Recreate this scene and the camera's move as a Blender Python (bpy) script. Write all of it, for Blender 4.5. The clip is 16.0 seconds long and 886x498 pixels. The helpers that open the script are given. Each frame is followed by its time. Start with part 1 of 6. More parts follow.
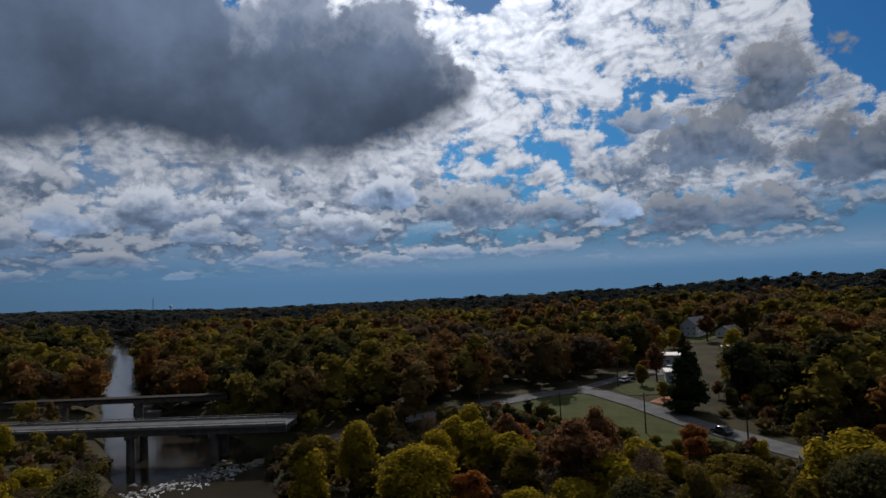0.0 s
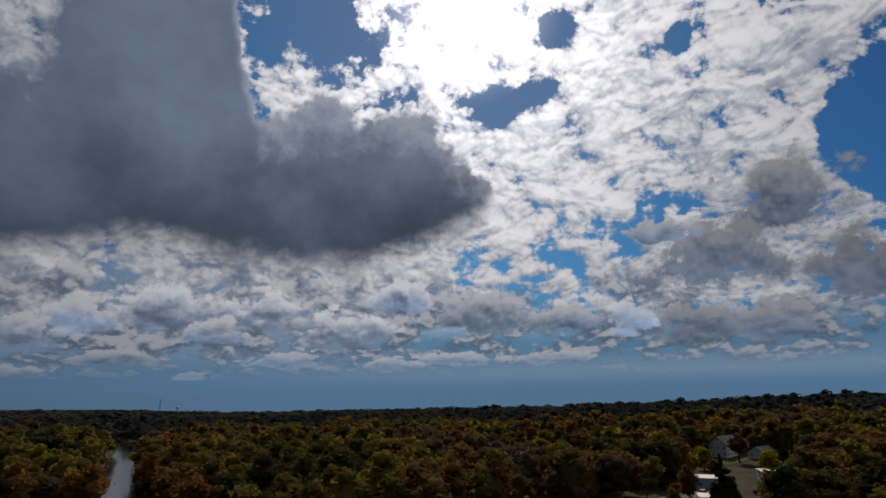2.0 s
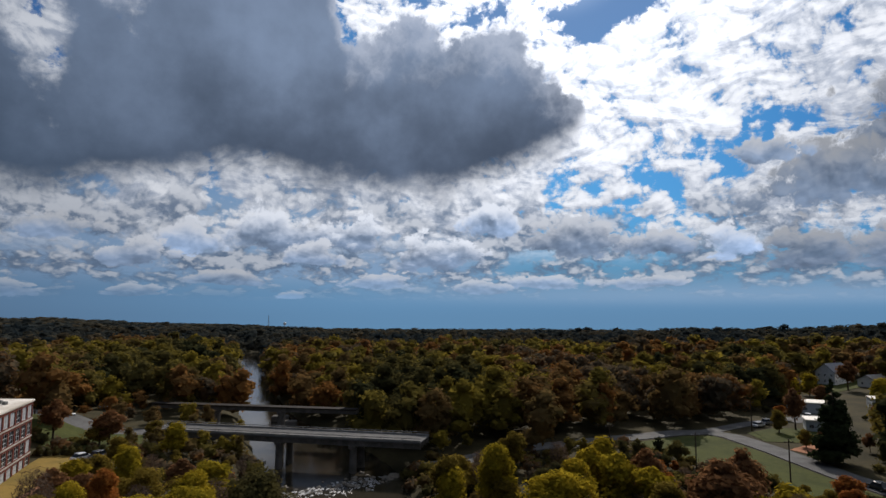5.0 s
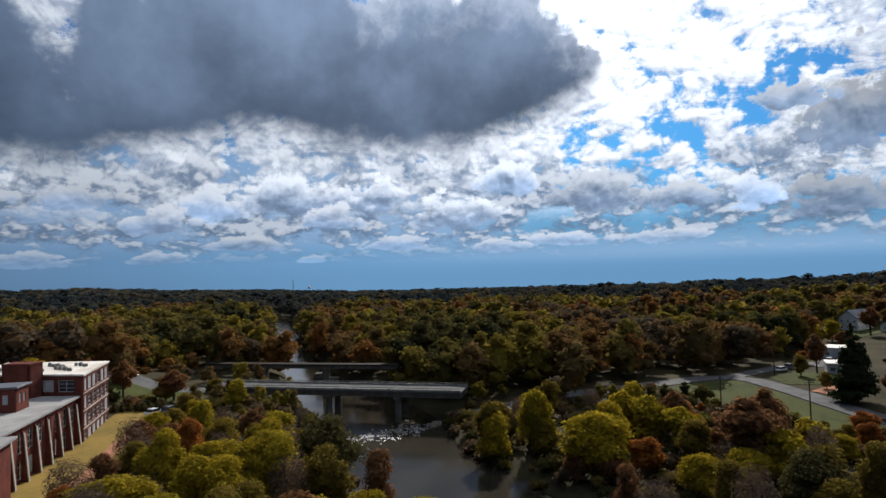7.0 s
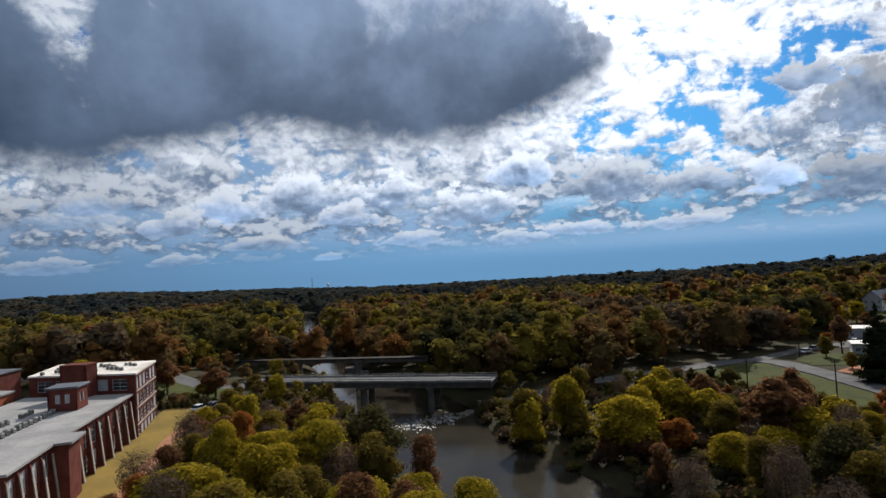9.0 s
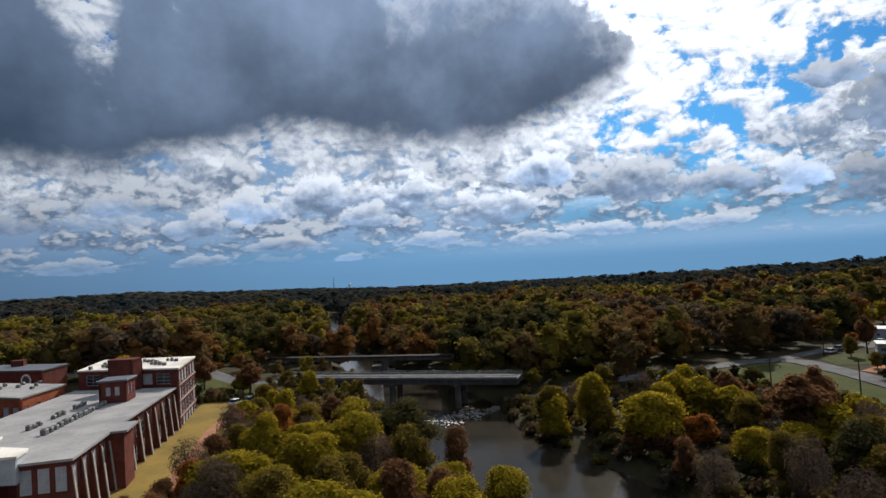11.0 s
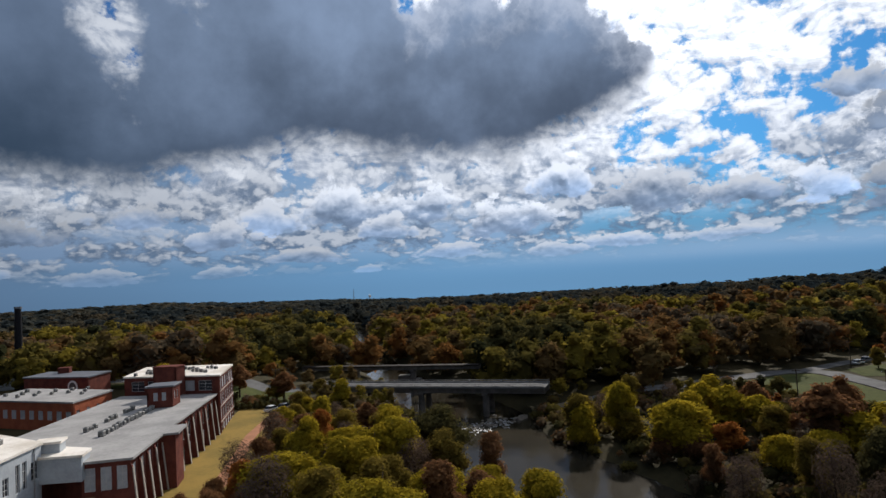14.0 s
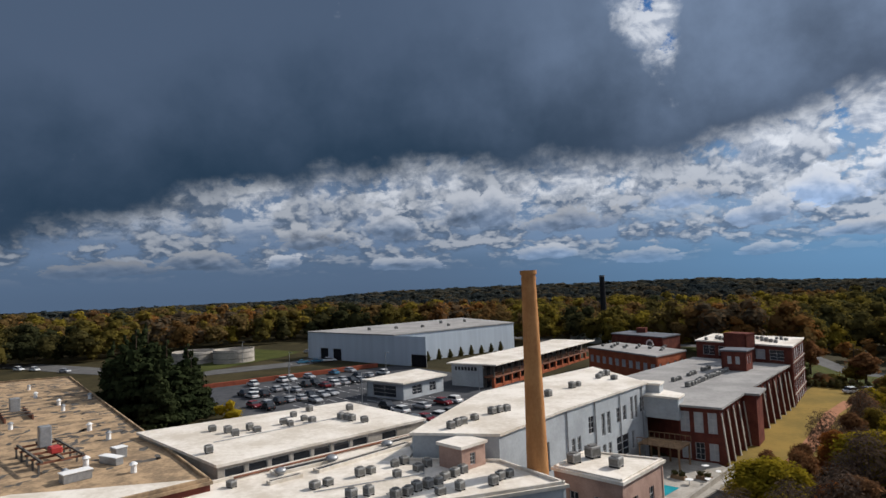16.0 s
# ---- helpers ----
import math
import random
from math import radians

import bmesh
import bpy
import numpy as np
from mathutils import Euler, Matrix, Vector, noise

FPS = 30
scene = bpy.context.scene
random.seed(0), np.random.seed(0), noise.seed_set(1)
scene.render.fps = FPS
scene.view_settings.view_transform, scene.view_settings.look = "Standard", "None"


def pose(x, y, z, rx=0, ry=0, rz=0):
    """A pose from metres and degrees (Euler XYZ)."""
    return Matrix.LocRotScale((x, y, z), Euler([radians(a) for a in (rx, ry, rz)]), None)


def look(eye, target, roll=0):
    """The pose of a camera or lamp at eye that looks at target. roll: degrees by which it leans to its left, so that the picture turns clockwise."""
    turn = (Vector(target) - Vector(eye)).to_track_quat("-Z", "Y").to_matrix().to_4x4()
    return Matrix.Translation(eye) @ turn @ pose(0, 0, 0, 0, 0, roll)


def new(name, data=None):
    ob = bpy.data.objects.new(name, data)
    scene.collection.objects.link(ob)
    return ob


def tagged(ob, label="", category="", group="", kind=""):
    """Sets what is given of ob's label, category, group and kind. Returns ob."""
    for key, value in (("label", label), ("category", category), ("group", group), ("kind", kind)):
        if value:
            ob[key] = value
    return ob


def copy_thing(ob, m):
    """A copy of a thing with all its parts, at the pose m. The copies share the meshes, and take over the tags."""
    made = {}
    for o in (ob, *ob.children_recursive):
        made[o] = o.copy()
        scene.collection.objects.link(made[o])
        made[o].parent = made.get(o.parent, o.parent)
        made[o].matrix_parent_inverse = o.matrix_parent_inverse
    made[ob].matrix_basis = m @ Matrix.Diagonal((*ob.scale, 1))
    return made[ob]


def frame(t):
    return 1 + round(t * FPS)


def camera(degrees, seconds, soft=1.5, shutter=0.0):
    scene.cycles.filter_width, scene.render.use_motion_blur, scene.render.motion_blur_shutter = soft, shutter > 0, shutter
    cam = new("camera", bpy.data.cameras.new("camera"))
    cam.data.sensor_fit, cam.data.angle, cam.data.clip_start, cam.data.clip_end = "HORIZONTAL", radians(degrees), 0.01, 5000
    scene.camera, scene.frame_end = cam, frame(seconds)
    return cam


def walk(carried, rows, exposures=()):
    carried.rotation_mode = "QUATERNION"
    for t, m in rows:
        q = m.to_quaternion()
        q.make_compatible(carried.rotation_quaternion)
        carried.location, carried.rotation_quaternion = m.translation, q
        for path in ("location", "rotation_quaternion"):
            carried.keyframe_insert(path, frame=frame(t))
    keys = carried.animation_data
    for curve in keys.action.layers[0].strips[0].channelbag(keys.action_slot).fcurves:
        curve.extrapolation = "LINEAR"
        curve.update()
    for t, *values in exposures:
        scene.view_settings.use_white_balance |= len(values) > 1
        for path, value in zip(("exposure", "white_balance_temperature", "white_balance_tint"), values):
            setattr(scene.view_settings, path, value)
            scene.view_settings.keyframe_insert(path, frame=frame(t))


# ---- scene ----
cam = camera(71.4, 16.0, soft=1.5)
# seconds, x, y, z, yaw to the left, pitch up, roll
PATH = [
    (0.0, 20.24, 24.29, 35.05, -14.92, 3.26, -2.52),
    (0.5, 20.32, 25.30, 35.13, -14.87, 6.70, -2.17),
    (1.0, 20.33, 26.23, 35.29, -14.60, 9.45, -1.79),
    (1.5, 20.15, 27.11, 35.42, -14.06, 11.48, -1.42),
    (2.0, 19.30, 27.82, 35.51, -13.87, 13.08, -0.99),
    (2.5, 18.23, 27.67, 35.58, -13.10, 13.56, -0.66),
    (3.0, 16.83, 26.88, 35.62, -10.96, 12.01, -0.68),
    (3.5, 15.28, 25.61, 35.48, -8.51, 10.24, -0.19),
    (4.0, 13.89, 23.93, 35.32, -7.13, 8.95, 0.19),
    (6.3, 8.06, 14.71, 35.21, -3.99, 3.18, -0.91),
    (6.5, 7.63, 13.93, 35.20, -3.94, 2.98, -1.31),
    (7.0, 6.60, 12.07, 35.16, -3.73, 2.33, -1.54),
    (7.5, 5.56, 10.56, 35.33, -3.64, 2.26, -1.99),
    (8.0, 4.75, 9.43, 35.29, -3.36, 1.75, -2.53),
    (8.5, 4.01, 8.55, 35.37, -2.85, 1.81, -3.13),
    (9.0, 3.35, 7.42, 35.37, -2.22, 1.79, -3.34),
    (11.5, 0.86, 1.73, 35.29, -0.19, 2.06, -3.27),
    (12.0, 0.45, 0.79, 35.29, -0.10, 2.24, -3.22),
    (12.5, -0.00, 0.00, 35.27, -0.00, 2.39, -3.14),
    (13.0, -0.57, -0.70, 35.30, 0.08, 2.64, -3.12),
    (13.5, -1.07, -1.28, 35.29, 0.06, 2.79, -3.08),
    (14.0, -1.44, -2.02, 35.38, 1.31, 3.10, -3.28),
    (14.5, -2.24, -4.12, 34.98, 9.97, 3.42, -3.34),
    (15.0, -3.49, -7.12, 34.66, 22.77, 3.53, -2.83),
    (15.5, -3.78, -9.46, 34.15, 36.04, 3.64, -2.30),
    (16.0, -3.52, -11.12, 34.11, 48.80, 3.34, -2.38),
]


def eye_pose(x, y, z, yaw, pitch, roll):
    return pose(x, y, z, 90 + pitch, 0, yaw) @ pose(0, 0, 0, 0, 0, roll)


walk(cam, [(t, eye_pose(*v)) for t, *v in PATH],
     exposures=[(0.0, -0.5, 6500, 12), (1.0, -0.58, 6600, 12), (2.0, -0.68, 7100, 15), (3.5, -0.55, 7050, 15), (4.2, -0.35, 6950, 14), (6.3, 0.3, 6550, 10), (12.0, 0.28, 6600, 10), (14.5, 0.17, 6650, 11), (16.0, 0.2, 6700, 11)])

# ---------------------------------------------------------------- sky and sun
SUN_AZ, SUN_EL = 16.6, 34.6
sun = new("sun", bpy.data.lights.new("sun", "SUN"))
sun.data.energy, sun.data.angle, sun.data.color = 4.0, radians(0.5), (1.0, 0.95, 0.88)
sun_dir = Vector((math.sin(radians(SUN_AZ)) * math.cos(radians(SUN_EL)),
                  math.cos(radians(SUN_AZ)) * math.cos(radians(SUN_EL)), math.sin(radians(SUN_EL))))
sun.matrix_world = look(sun_dir * 400, (0, 0, 0))


class Nodes:
    """Short hand for building a node tree."""

    def __init__(self, tree):
        self.tree = tree
        tree.nodes.clear()

    def add(self, kind, inputs=(), **settings):
        n = self.tree.nodes.new(kind)
        for key, value in settings.items():
            setattr(n, key, value)
        for key, value in dict(inputs).items():
            self.put(n.inputs[key], value)
        return n

    def put(self, socket, value):
        if isinstance(value, bpy.types.NodeSocket):
            self.tree.links.new(value, socket)
        else:
            socket.default_value = value

    def m(self, op, a, b=0.0, c=0.0, clamp=False):
        n = self.add("ShaderNodeMath", operation=op, use_clamp=clamp)
        for i, v in enumerate((a, b, c)):
            self.put(n.inputs[i], v)
        return n.outputs[0]

    def step(self, v, lo, hi, smooth=True):
        n = self.add("ShaderNodeMapRange", {"Value": v, "From Min": lo, "From Max": hi},
                     interpolation_type="SMOOTHSTEP" if smooth else "LINEAR", clamp=True)
        return n.outputs["Result"]

    def mix(self, f, a, b):
        n = self.add("ShaderNodeMix", data_type="RGBA")
        self.put(n.inputs[0], f), self.put(n.inputs[6], a), self.put(n.inputs[7], b)
        return n.outputs[2]

    def scale(self, col, f):
        n = self.add("ShaderNodeVectorMath", operation="SCALE")
        self.put(n.inputs[0], col), self.put(n.inputs["Scale"], f)
        return n.outputs[0]

    def plus(self, a, b):
        n = self.add("ShaderNodeVectorMath", operation="ADD")
        self.put(n.inputs[0], a), self.put(n.inputs[1], b)
        return n.outputs[0]

    def xyz(self, x, y, z=0.0):
        n = self.add("ShaderNodeCombineXYZ")
        for i, v in enumerate((x, y, z)):
            self.put(n.inputs[i], v)
        return n.outputs[0]

    def noise(self, vec, scale, detail=6.0, rough=0.55, dist=0.0, out="Fac"):
        n = self.add("ShaderNodeTexNoise", {"Vector": vec, "Scale": scale, "Detail": detail, "Roughness": rough, "Distortion": dist})
        return n.outputs[0 if out == "Fac" else 1]

    def ramp(self, f, stops, mode="LINEAR"):
        n = self.add("ShaderNodeValToRGB", {"Fac": f})
        r = n.color_ramp
        r.interpolation = mode
        while len(r.elements) < len(stops):
            r.elements.new(0.5)
        for e, (p, c) in zip(r.elements, stops):
            e.position, e.color = p, (*c, 1) if isinstance(c, tuple) else (c, c, c, 1)
        return n.outputs[0]


def curve_of_azimuth(nd, az, points):
    """A value that follows the given (azimuth, degrees of height) points."""
    f = nd.step(az, -100, 80, smooth=False)
    return nd.m("MULTIPLY", nd.ramp(f, [((a + 100) / 180, v / 60) for a, v in points]), 60.0)


def make_sky():
    world = bpy.data.worlds.new("sky")
    scene.world = world
    world.use_nodes = True
    nd = Nodes(world.node_tree)
    mul, add, sub = (lambda a, b: nd.m("MULTIPLY", a, b)), (lambda a, b: nd.m("ADD", a, b)), (lambda a, b: nd.m("SUBTRACT", a, b))
    sky = nd.add("ShaderNodeTexSky", sky_type="NISHITA", sun_disc=False, sun_elevation=radians(SUN_EL),
                 sun_rotation=radians(SUN_AZ), altitude=200, dust_density=1.2)
    way = nd.add("ShaderNodeTexCoord").outputs["Generated"]
    sep = nd.add("ShaderNodeSeparateXYZ", {0: way})
    x, y, z = sep.outputs
    az = nd.m("DEGREES", nd.m("ARCTAN2", x, y))
    el = nd.m("DEGREES", nd.m("ARCSINE", z))
    to_sun = nd.add("ShaderNodeVectorMath", operation="DOT_PRODUCT")
    nd.put(to_sun.inputs[0], way)
    to_sun.inputs[1].default_value = sun_dir
    near_sun = nd.m("DEGREES", nd.m("ARCCOSINE", to_sun.outputs["Value"]))
    fall = lambda d: nd.m("POWER", 2.718, mul(near_sun, -1 / d))
    glow, wide, sunny = fall(7.0), fall(15.0), fall(30.0)
    east = nd.step(az, -58.0, 4.0)

    def ellipse(ca, ce, ra, re_, turn=0.0, lo=1.45, hi=0.2):
        """1 inside an ellipse of the sky, 0 outside it, with a soft edge."""
        dx, dy = nd.m("SUBTRACT", az, ca), nd.m("SUBTRACT", el, ce)
        c, s = math.cos(radians(turn)), math.sin(radians(turn))
        u = nd.m("DIVIDE", add(mul(dx, c), mul(dy, s)), ra)
        v = nd.m("DIVIDE", sub(mul(dy, c), mul(dx, s)), re_)
        return nd.step(nd.m("SQRT", add(mul(u, u), mul(v, v))), lo, hi)

    # clear blue with haze low down
    tint = nd.add("ShaderNodeVectorMath", operation="MULTIPLY")
    nd.put(tint.inputs[0], sky.outputs[0])
    tint.inputs[1].default_value = (0.16, 0.60, 1.10)
    blue = nd.scale(tint.outputs[0], 0.052)
    haze = nd.mix(east, (0.075, 0.115, 0.175, 1), (0.120, 0.255, 0.405, 1))
    blue = nd.mix(nd.step(el, 10.0, 1.0), blue, haze)
    milky = nd.mix(east, (0.12, 0.175, 0.26, 1), (0.22, 0.34, 0.49, 1))
    blue = nd.mix(mul(mul(nd.step(el, 15.0, 9.0), nd.step(el, 1.2, 4.0)), nd.step(az, 15.0, 4.0)), blue, milky)
    # a grid of the sky that is drawn together towards the horizon, and billows upon it
    e_log = add(mul(nd.m("LOGARITHM", add(nd.m("MINIMUM", nd.m("MAXIMUM", el, -1.0), 10.0), 3.0), 2.718), 13.0), nd.m("MAXIMUM", sub(el, 10.0), 0.0))
    v1 = nd.xyz(mul(az, 0.16), mul(e_log, 0.16))
    warp = nd.noise(v1, 3.0, 5.0, 0.6, out="Color")
    wv = nd.add("ShaderNodeVectorMath", operation="MULTIPLY_ADD")
    nd.put(wv.inputs[0], warp)
    wv.inputs[1].default_value = (0.22, 0.22, 0.0)
    nd.put(wv.inputs[2], v1)
    v2 = wv.outputs[0]

    def billow(v, octaves, mean):
        """Rounded heads at several sizes, with fine tatters."""
        cell = nd.add("ShaderNodeTexVoronoi", {"Vector": v, "Scale": 2.6, "Detail": octaves, "Roughness": 0.58, "Lacunarity": 2.2, "Smoothness": 0.35}, feature="SMOOTH_F1")
        return add(mul(sub(mean, cell.outputs["Distance"]), 0.42), mul(sub(nd.noise(v, 2.0, octaves + 4.0, 0.58), 0.5), 0.75))
    puff = billow(v2, 4.0, 1.16)
    relief = mul(sub(billow(v2, 2.0, 1.0), billow(nd.plus(v2, (0.04, 0.12, 0.0)), 2.0, 1.0)), 0.8)
    broad = nd.noise(nd.plus(v1, (3.0, 9.0, 0.0)), 0.7, 4.0, 0.55)
    # high torn cover round the sun, in strands that rise to the right
    turn = nd.add("ShaderNodeMapping", {"Vector": v1, "Rotation": (0, 0, radians(-24)), "Scale": (0.55, 1.25, 1.0)})
    strand = nd.noise(turn.outputs[0], 2.1, 10.0, 0.60, 0.5)
    strand2 = nd.noise(nd.plus(turn.outputs[0], (0.03, 0.06, 0.0)), 2.1, 10.0, 0.60, 0.5)
    gap = nd.m("MAXIMUM", ellipse(24.5, 11.6, 10.5, 3.0, 16), nd.m("MAXIMUM", ellipse(24.0, 8.2, 5.0, 1.6, 4), ellipse(34.0, 16.4, 4.0, 1.4, 10)))
    clear = nd.m("MAXIMUM", nd.m("MAXIMUM", ellipse(1.0, 32.3, 8.5, 3.6, -8), ellipse(20.0, 26.0, 5.0, 1.7, 12)),
                 nd.m("MAXIMUM", ellipse(54.0, 19.0, 7.0, 6.2, -14, 1.1, 0.8), nd.m("MAXIMUM", ellipse(37.2, 29.3, 1.2, 1.4), ellipse(26.0, 32.0, 2.0, 1.6))))
    high = add(mul(strand, 0.62), mul(puff, 0.55))
    high = sub(high, add(mul(gap, 0.115), mul(clear, 0.34)))
    cover = mul(nd.step(high, 0.15, 0.26), nd.step(el, 4.0, 8.0))
    dimple = nd.step(add(mul(sub(strand, strand2), 2.2), add(mul(relief, 1.0), mul(sub(broad, 0.5), 0.9))), -0.30, 0.22)
    blue = nd.mix(mul(nd.step(near_sun, 24.0, 8.0), 0.7), blue, (0.15, 0.19, 0.36, 1))
    white = nd.mix(dimple, (0.42, 0.48, 0.58, 1), (0.90, 0.92, 0.95, 1))
    white = nd.scale(white, add(0.50, mul(sunny, 0.72)))
    white = nd.plus(white, nd.scale((1.0, 0.97, 0.93), add(mul(glow, 2.0), mul(mul(wide, nd.step(high, 0.2, 0.42)), 1.0))))
    veil = nd.plus(blue, nd.scale((1.0, 0.96, 0.92), mul(nd.step(near_sun, 9.0, 0.0), 1.2)))
    sky_col = nd.mix(cover, veil, white)
    # a pale broken sheet low over the land, behind the heaps
    low_n = add(mul(nd.noise(nd.plus(v2, (7.0, 3.0, 0.0)), 1.3, 9.0, 0.6), 0.8), mul(puff, 0.35))
    low_cover = mul(nd.step(sub(low_n, mul(gap, 0.10)), 0.33, 0.45), mul(nd.step(el, 0.8, 3.4), nd.step(el, 14.0, 8.0)))
    low_col = nd.mix(nd.step(add(sub(low_n, 0.44), mul(relief, 1.1)), -0.09, 0.16), (0.18, 0.26, 0.38, 1), (0.76, 0.80, 0.86, 1))
    low_col = nd.scale(low_col, add(0.34, mul(sunny, 0.92)))
    sky_col = nd.mix(mul(low_cover, 0.9), sky_col, low_col)
    # heaped clouds with flat grey bases and bright heads: azimuth, height, half width, half height, grey of the base, white of the head
    heaps = [(44, 15.5, 5.8, 5.4, 0.23, 0.42), (38.5, 11.5, 5.4, 4.4, 0.23, 0.40), (49.5, 9.5, 6.0, 5.4, 0.17, 0.36), (33.5, 13.6, 3.4, 1.7, 0.34, 0.6), (42, 5.4, 4.0, 2.6, 0.22, 0.55),
             (36.2, 5.6, 3.8, 2.8, 0.20, 0.5), (30.8, 6.6, 2.3, 2.7, 0.46, 1.0), (24.6, 6.3, 4.2, 1.6, 0.30, 0.7), (17.4, 7.2, 5.2, 2.8, 0.22, 0.72), (15.0, 3.0, 4.2, 1.1, 0.42, 0.8), (23.5, 2.9, 3.6, 1.0, 0.36, 0.75),
             (9.8, 8.6, 3.2, 2.2, 0.5, 1.0), (4.7, 5.8, 4.6, 2.6, 0.26, 1.08), (8.7, 2.5, 3.2, 1.0, 0.40, 0.8), (-0.7, 3.1, 4.0, 1.1, 0.34, 0.8), (-3.0, 7.4, 3.6, 2.4, 0.30, 1.08), (-10.4, 7.5, 6.6, 3.2, 0.28, 1.08),
             (-6.4, 5.4, 3.0, 1.5, 0.34, 0.9), (-16.6, 6.4, 3.2, 1.9, 0.36, 0.9), (-21.4, 5.1, 3.8, 1.7, 0.24, 0.85), (-14.0, 3.1, 4.2, 1.0, 0.30, 0.7), (-20.5, 2.0, 2.8, 0.9, 0.34, 0.8), (-8.4, 1.7, 1.8, 0.5, 0.45, 0.8),
             (-31.0, 2.0, 3.6, 1.1, 0.30, 0.75), (-27.0, 6.8, 4.0, 1.4, 0.28, 0.7), (-37.0, 5.6, 5.0, 1.8, 0.20, 0.6), (-44.6, 6.8, 5.0, 2.6, 0.20, 0.85), (-39.5, 2.7, 3.4, 1.1, 0.26, 0.85), (-53.6, 5.8, 3.4, 2.3, 0.18, 0.9),
             (-61.0, 4.7, 4.2, 1.5, 0.16, 0.75), (-63.2, 2.6, 1.8, 1.1, 0.22, 1.0), (-52.5, 2.1, 3.6, 0.9, 0.22, 0.9), (-70.0, 3.0, 4.5, 1.3, 0.16, 0.6), (-78.0, 2.4, 5.0, 1.0, 0.14, 0.5)]
    head_light = add(0.44, mul(sunny, 1.08))
    mottle = nd.m("MAXIMUM", add(1.0, add(mul(relief, 1.2), add(mul(sub(broad, 0.5), 2.0), mul(puff, 0.3)))), 0.45)
    for ca, ce, ra, re_, tone, top_light in heaps:
        dx = nd.m("DIVIDE", nd.m("SUBTRACT", az, ca), ra)
        dy = nd.m("DIVIDE", nd.m("SUBTRACT", el, ce - 0.25 * re_), re_)
        drop = nd.m("MINIMUM", mul(dy, 2.0), nd.m("MAXIMUM", dy, 0.0))
        field = add(sub(1.0, nd.m("SQRT", add(mul(dx, dx), mul(drop, drop)))), mul(puff, 1.7))
        body = nd.step(field, 0.06, 0.22 + 0.045 * re_)
        lift = add(mul(dy, 0.55), add(mul(relief, 0.8), mul(nd.step(field, 0.60, 0.1), 0.22)))
        base = nd.scale((tone * 0.70, tone * 0.95, tone * 1.34), mottle)
        col = nd.mix(nd.step(lift, -0.08, 0.55), base, nd.scale((0.90 * top_light, 0.93 * top_light, 0.98 * top_light), head_light))
        sky_col = nd.mix(mul(body, 0.94), sky_col, col)
    pale = nd.mix(mul(nd.step(az, -12.0, 26.0), nd.step(el, 0.2, 2.2)), nd.scale(haze, 1.12), (0.30, 0.43, 0.58, 1))
    sky_col = nd.mix(mul(nd.step(el, 4.2, 0.5), 0.75), sky_col, pale)
    # the broad dark bank overhead
    low = curve_of_azimuth(nd, az, [(-100, 2), (-84, 4.4), (-77, 5.9), (-68, 8.2), (-60, 9.6), (-48, 9.9), (-37, 9.6), (-28, 9.4), (-22, 10.8), (-14.5, 12.6), (-8, 11.4), (-3, 11.2),
                                    (8, 10.9), (12, 12.6), (15, 14.0), (18, 16.0), (21, 22)])
    top = curve_of_azimuth(nd, az, [(-100, 58), (-30, 58), (-16, 50), (-8, 42), (-5.6, 31), (-4.0, 25.6), (2, 26.2), (9, 26.6), (13, 24.8), (16, 22.0), (18.7, 18.5), (21, 12)])
    v3 = nd.xyz(mul(az, 0.1), mul(el, 0.1))
    edge = sub(nd.noise(v3, 3.0, 9.0, 0.62), 0.5)
    edge2 = sub(nd.noise(v3, 1.1, 7.0, 0.55), 0.5)
    hole = nd.m("MAXIMUM", ellipse(-29.5, 23.0, 3.4, 6.0, 12), ellipse(-24.0, 29.0, 3.6, 6.0, 0))
    below = nd.step(add(sub(el, low), add(mul(edge, 3.2), mul(edge2, 5.0))), -1.2, 2.4)
    above = nd.step(add(sub(top, el), add(mul(edge2, 16.0), add(mul(edge, 7.0), mul(puff, 4.0)))), -0.4, 1.6)
    bank = mul(below, above)
    bank = mul(bank, sub(1.0, mul(nd.step(add(hole, mul(edge, 2.2)), 0.35, 1.1), 0.8)))
    depth = nd.step(add(sub(el, low), mul(edge2, 14.0)), -1.0, 15.0)
    west = nd.step(az, -2.0, -58.0)
    dark = nd.mix(depth, (0.070, 0.094, 0.136, 1), (0.185, 0.240, 0.330, 1))
    dark = nd.mix(nd.step(edge2, -0.16, 0.2), nd.scale(dark, 0.92), nd.scale(dark, 1.22))
    dark = nd.mix(west, dark, nd.mix(depth, (0.016, 0.036, 0.062, 1), (0.066, 0.096, 0.146, 1)))
    thin = mul(nd.step(add(sub(top, el), add(mul(edge2, 8.0), mul(puff, 6.0))), 5.0, 0.0), nd.step(az, -14.0, -5.0))
    dark = nd.mix(mul(thin, 0.55), dark, (0.62, 0.66, 0.74, 1))
    sky_col = nd.mix(bank, sky_col, dark)
    sky_col = nd.mix(nd.step(el, 1.6, -0.6), sky_col, haze)
    cool = nd.add("ShaderNodeVectorMath", operation="MULTIPLY")
    nd.put(cool.inputs[0], sky_col)
    cool.inputs[1].default_value = (0.94, 1.0, 1.09)
    out = nd.add("ShaderNodeBackground", {"Color": cool.outputs[0], "Strength": 1.0})
    nd.add("ShaderNodeOutputWorld", {"Surface": out.outputs[0]})


make_sky()

# ---------------------------------------------------------------- materials


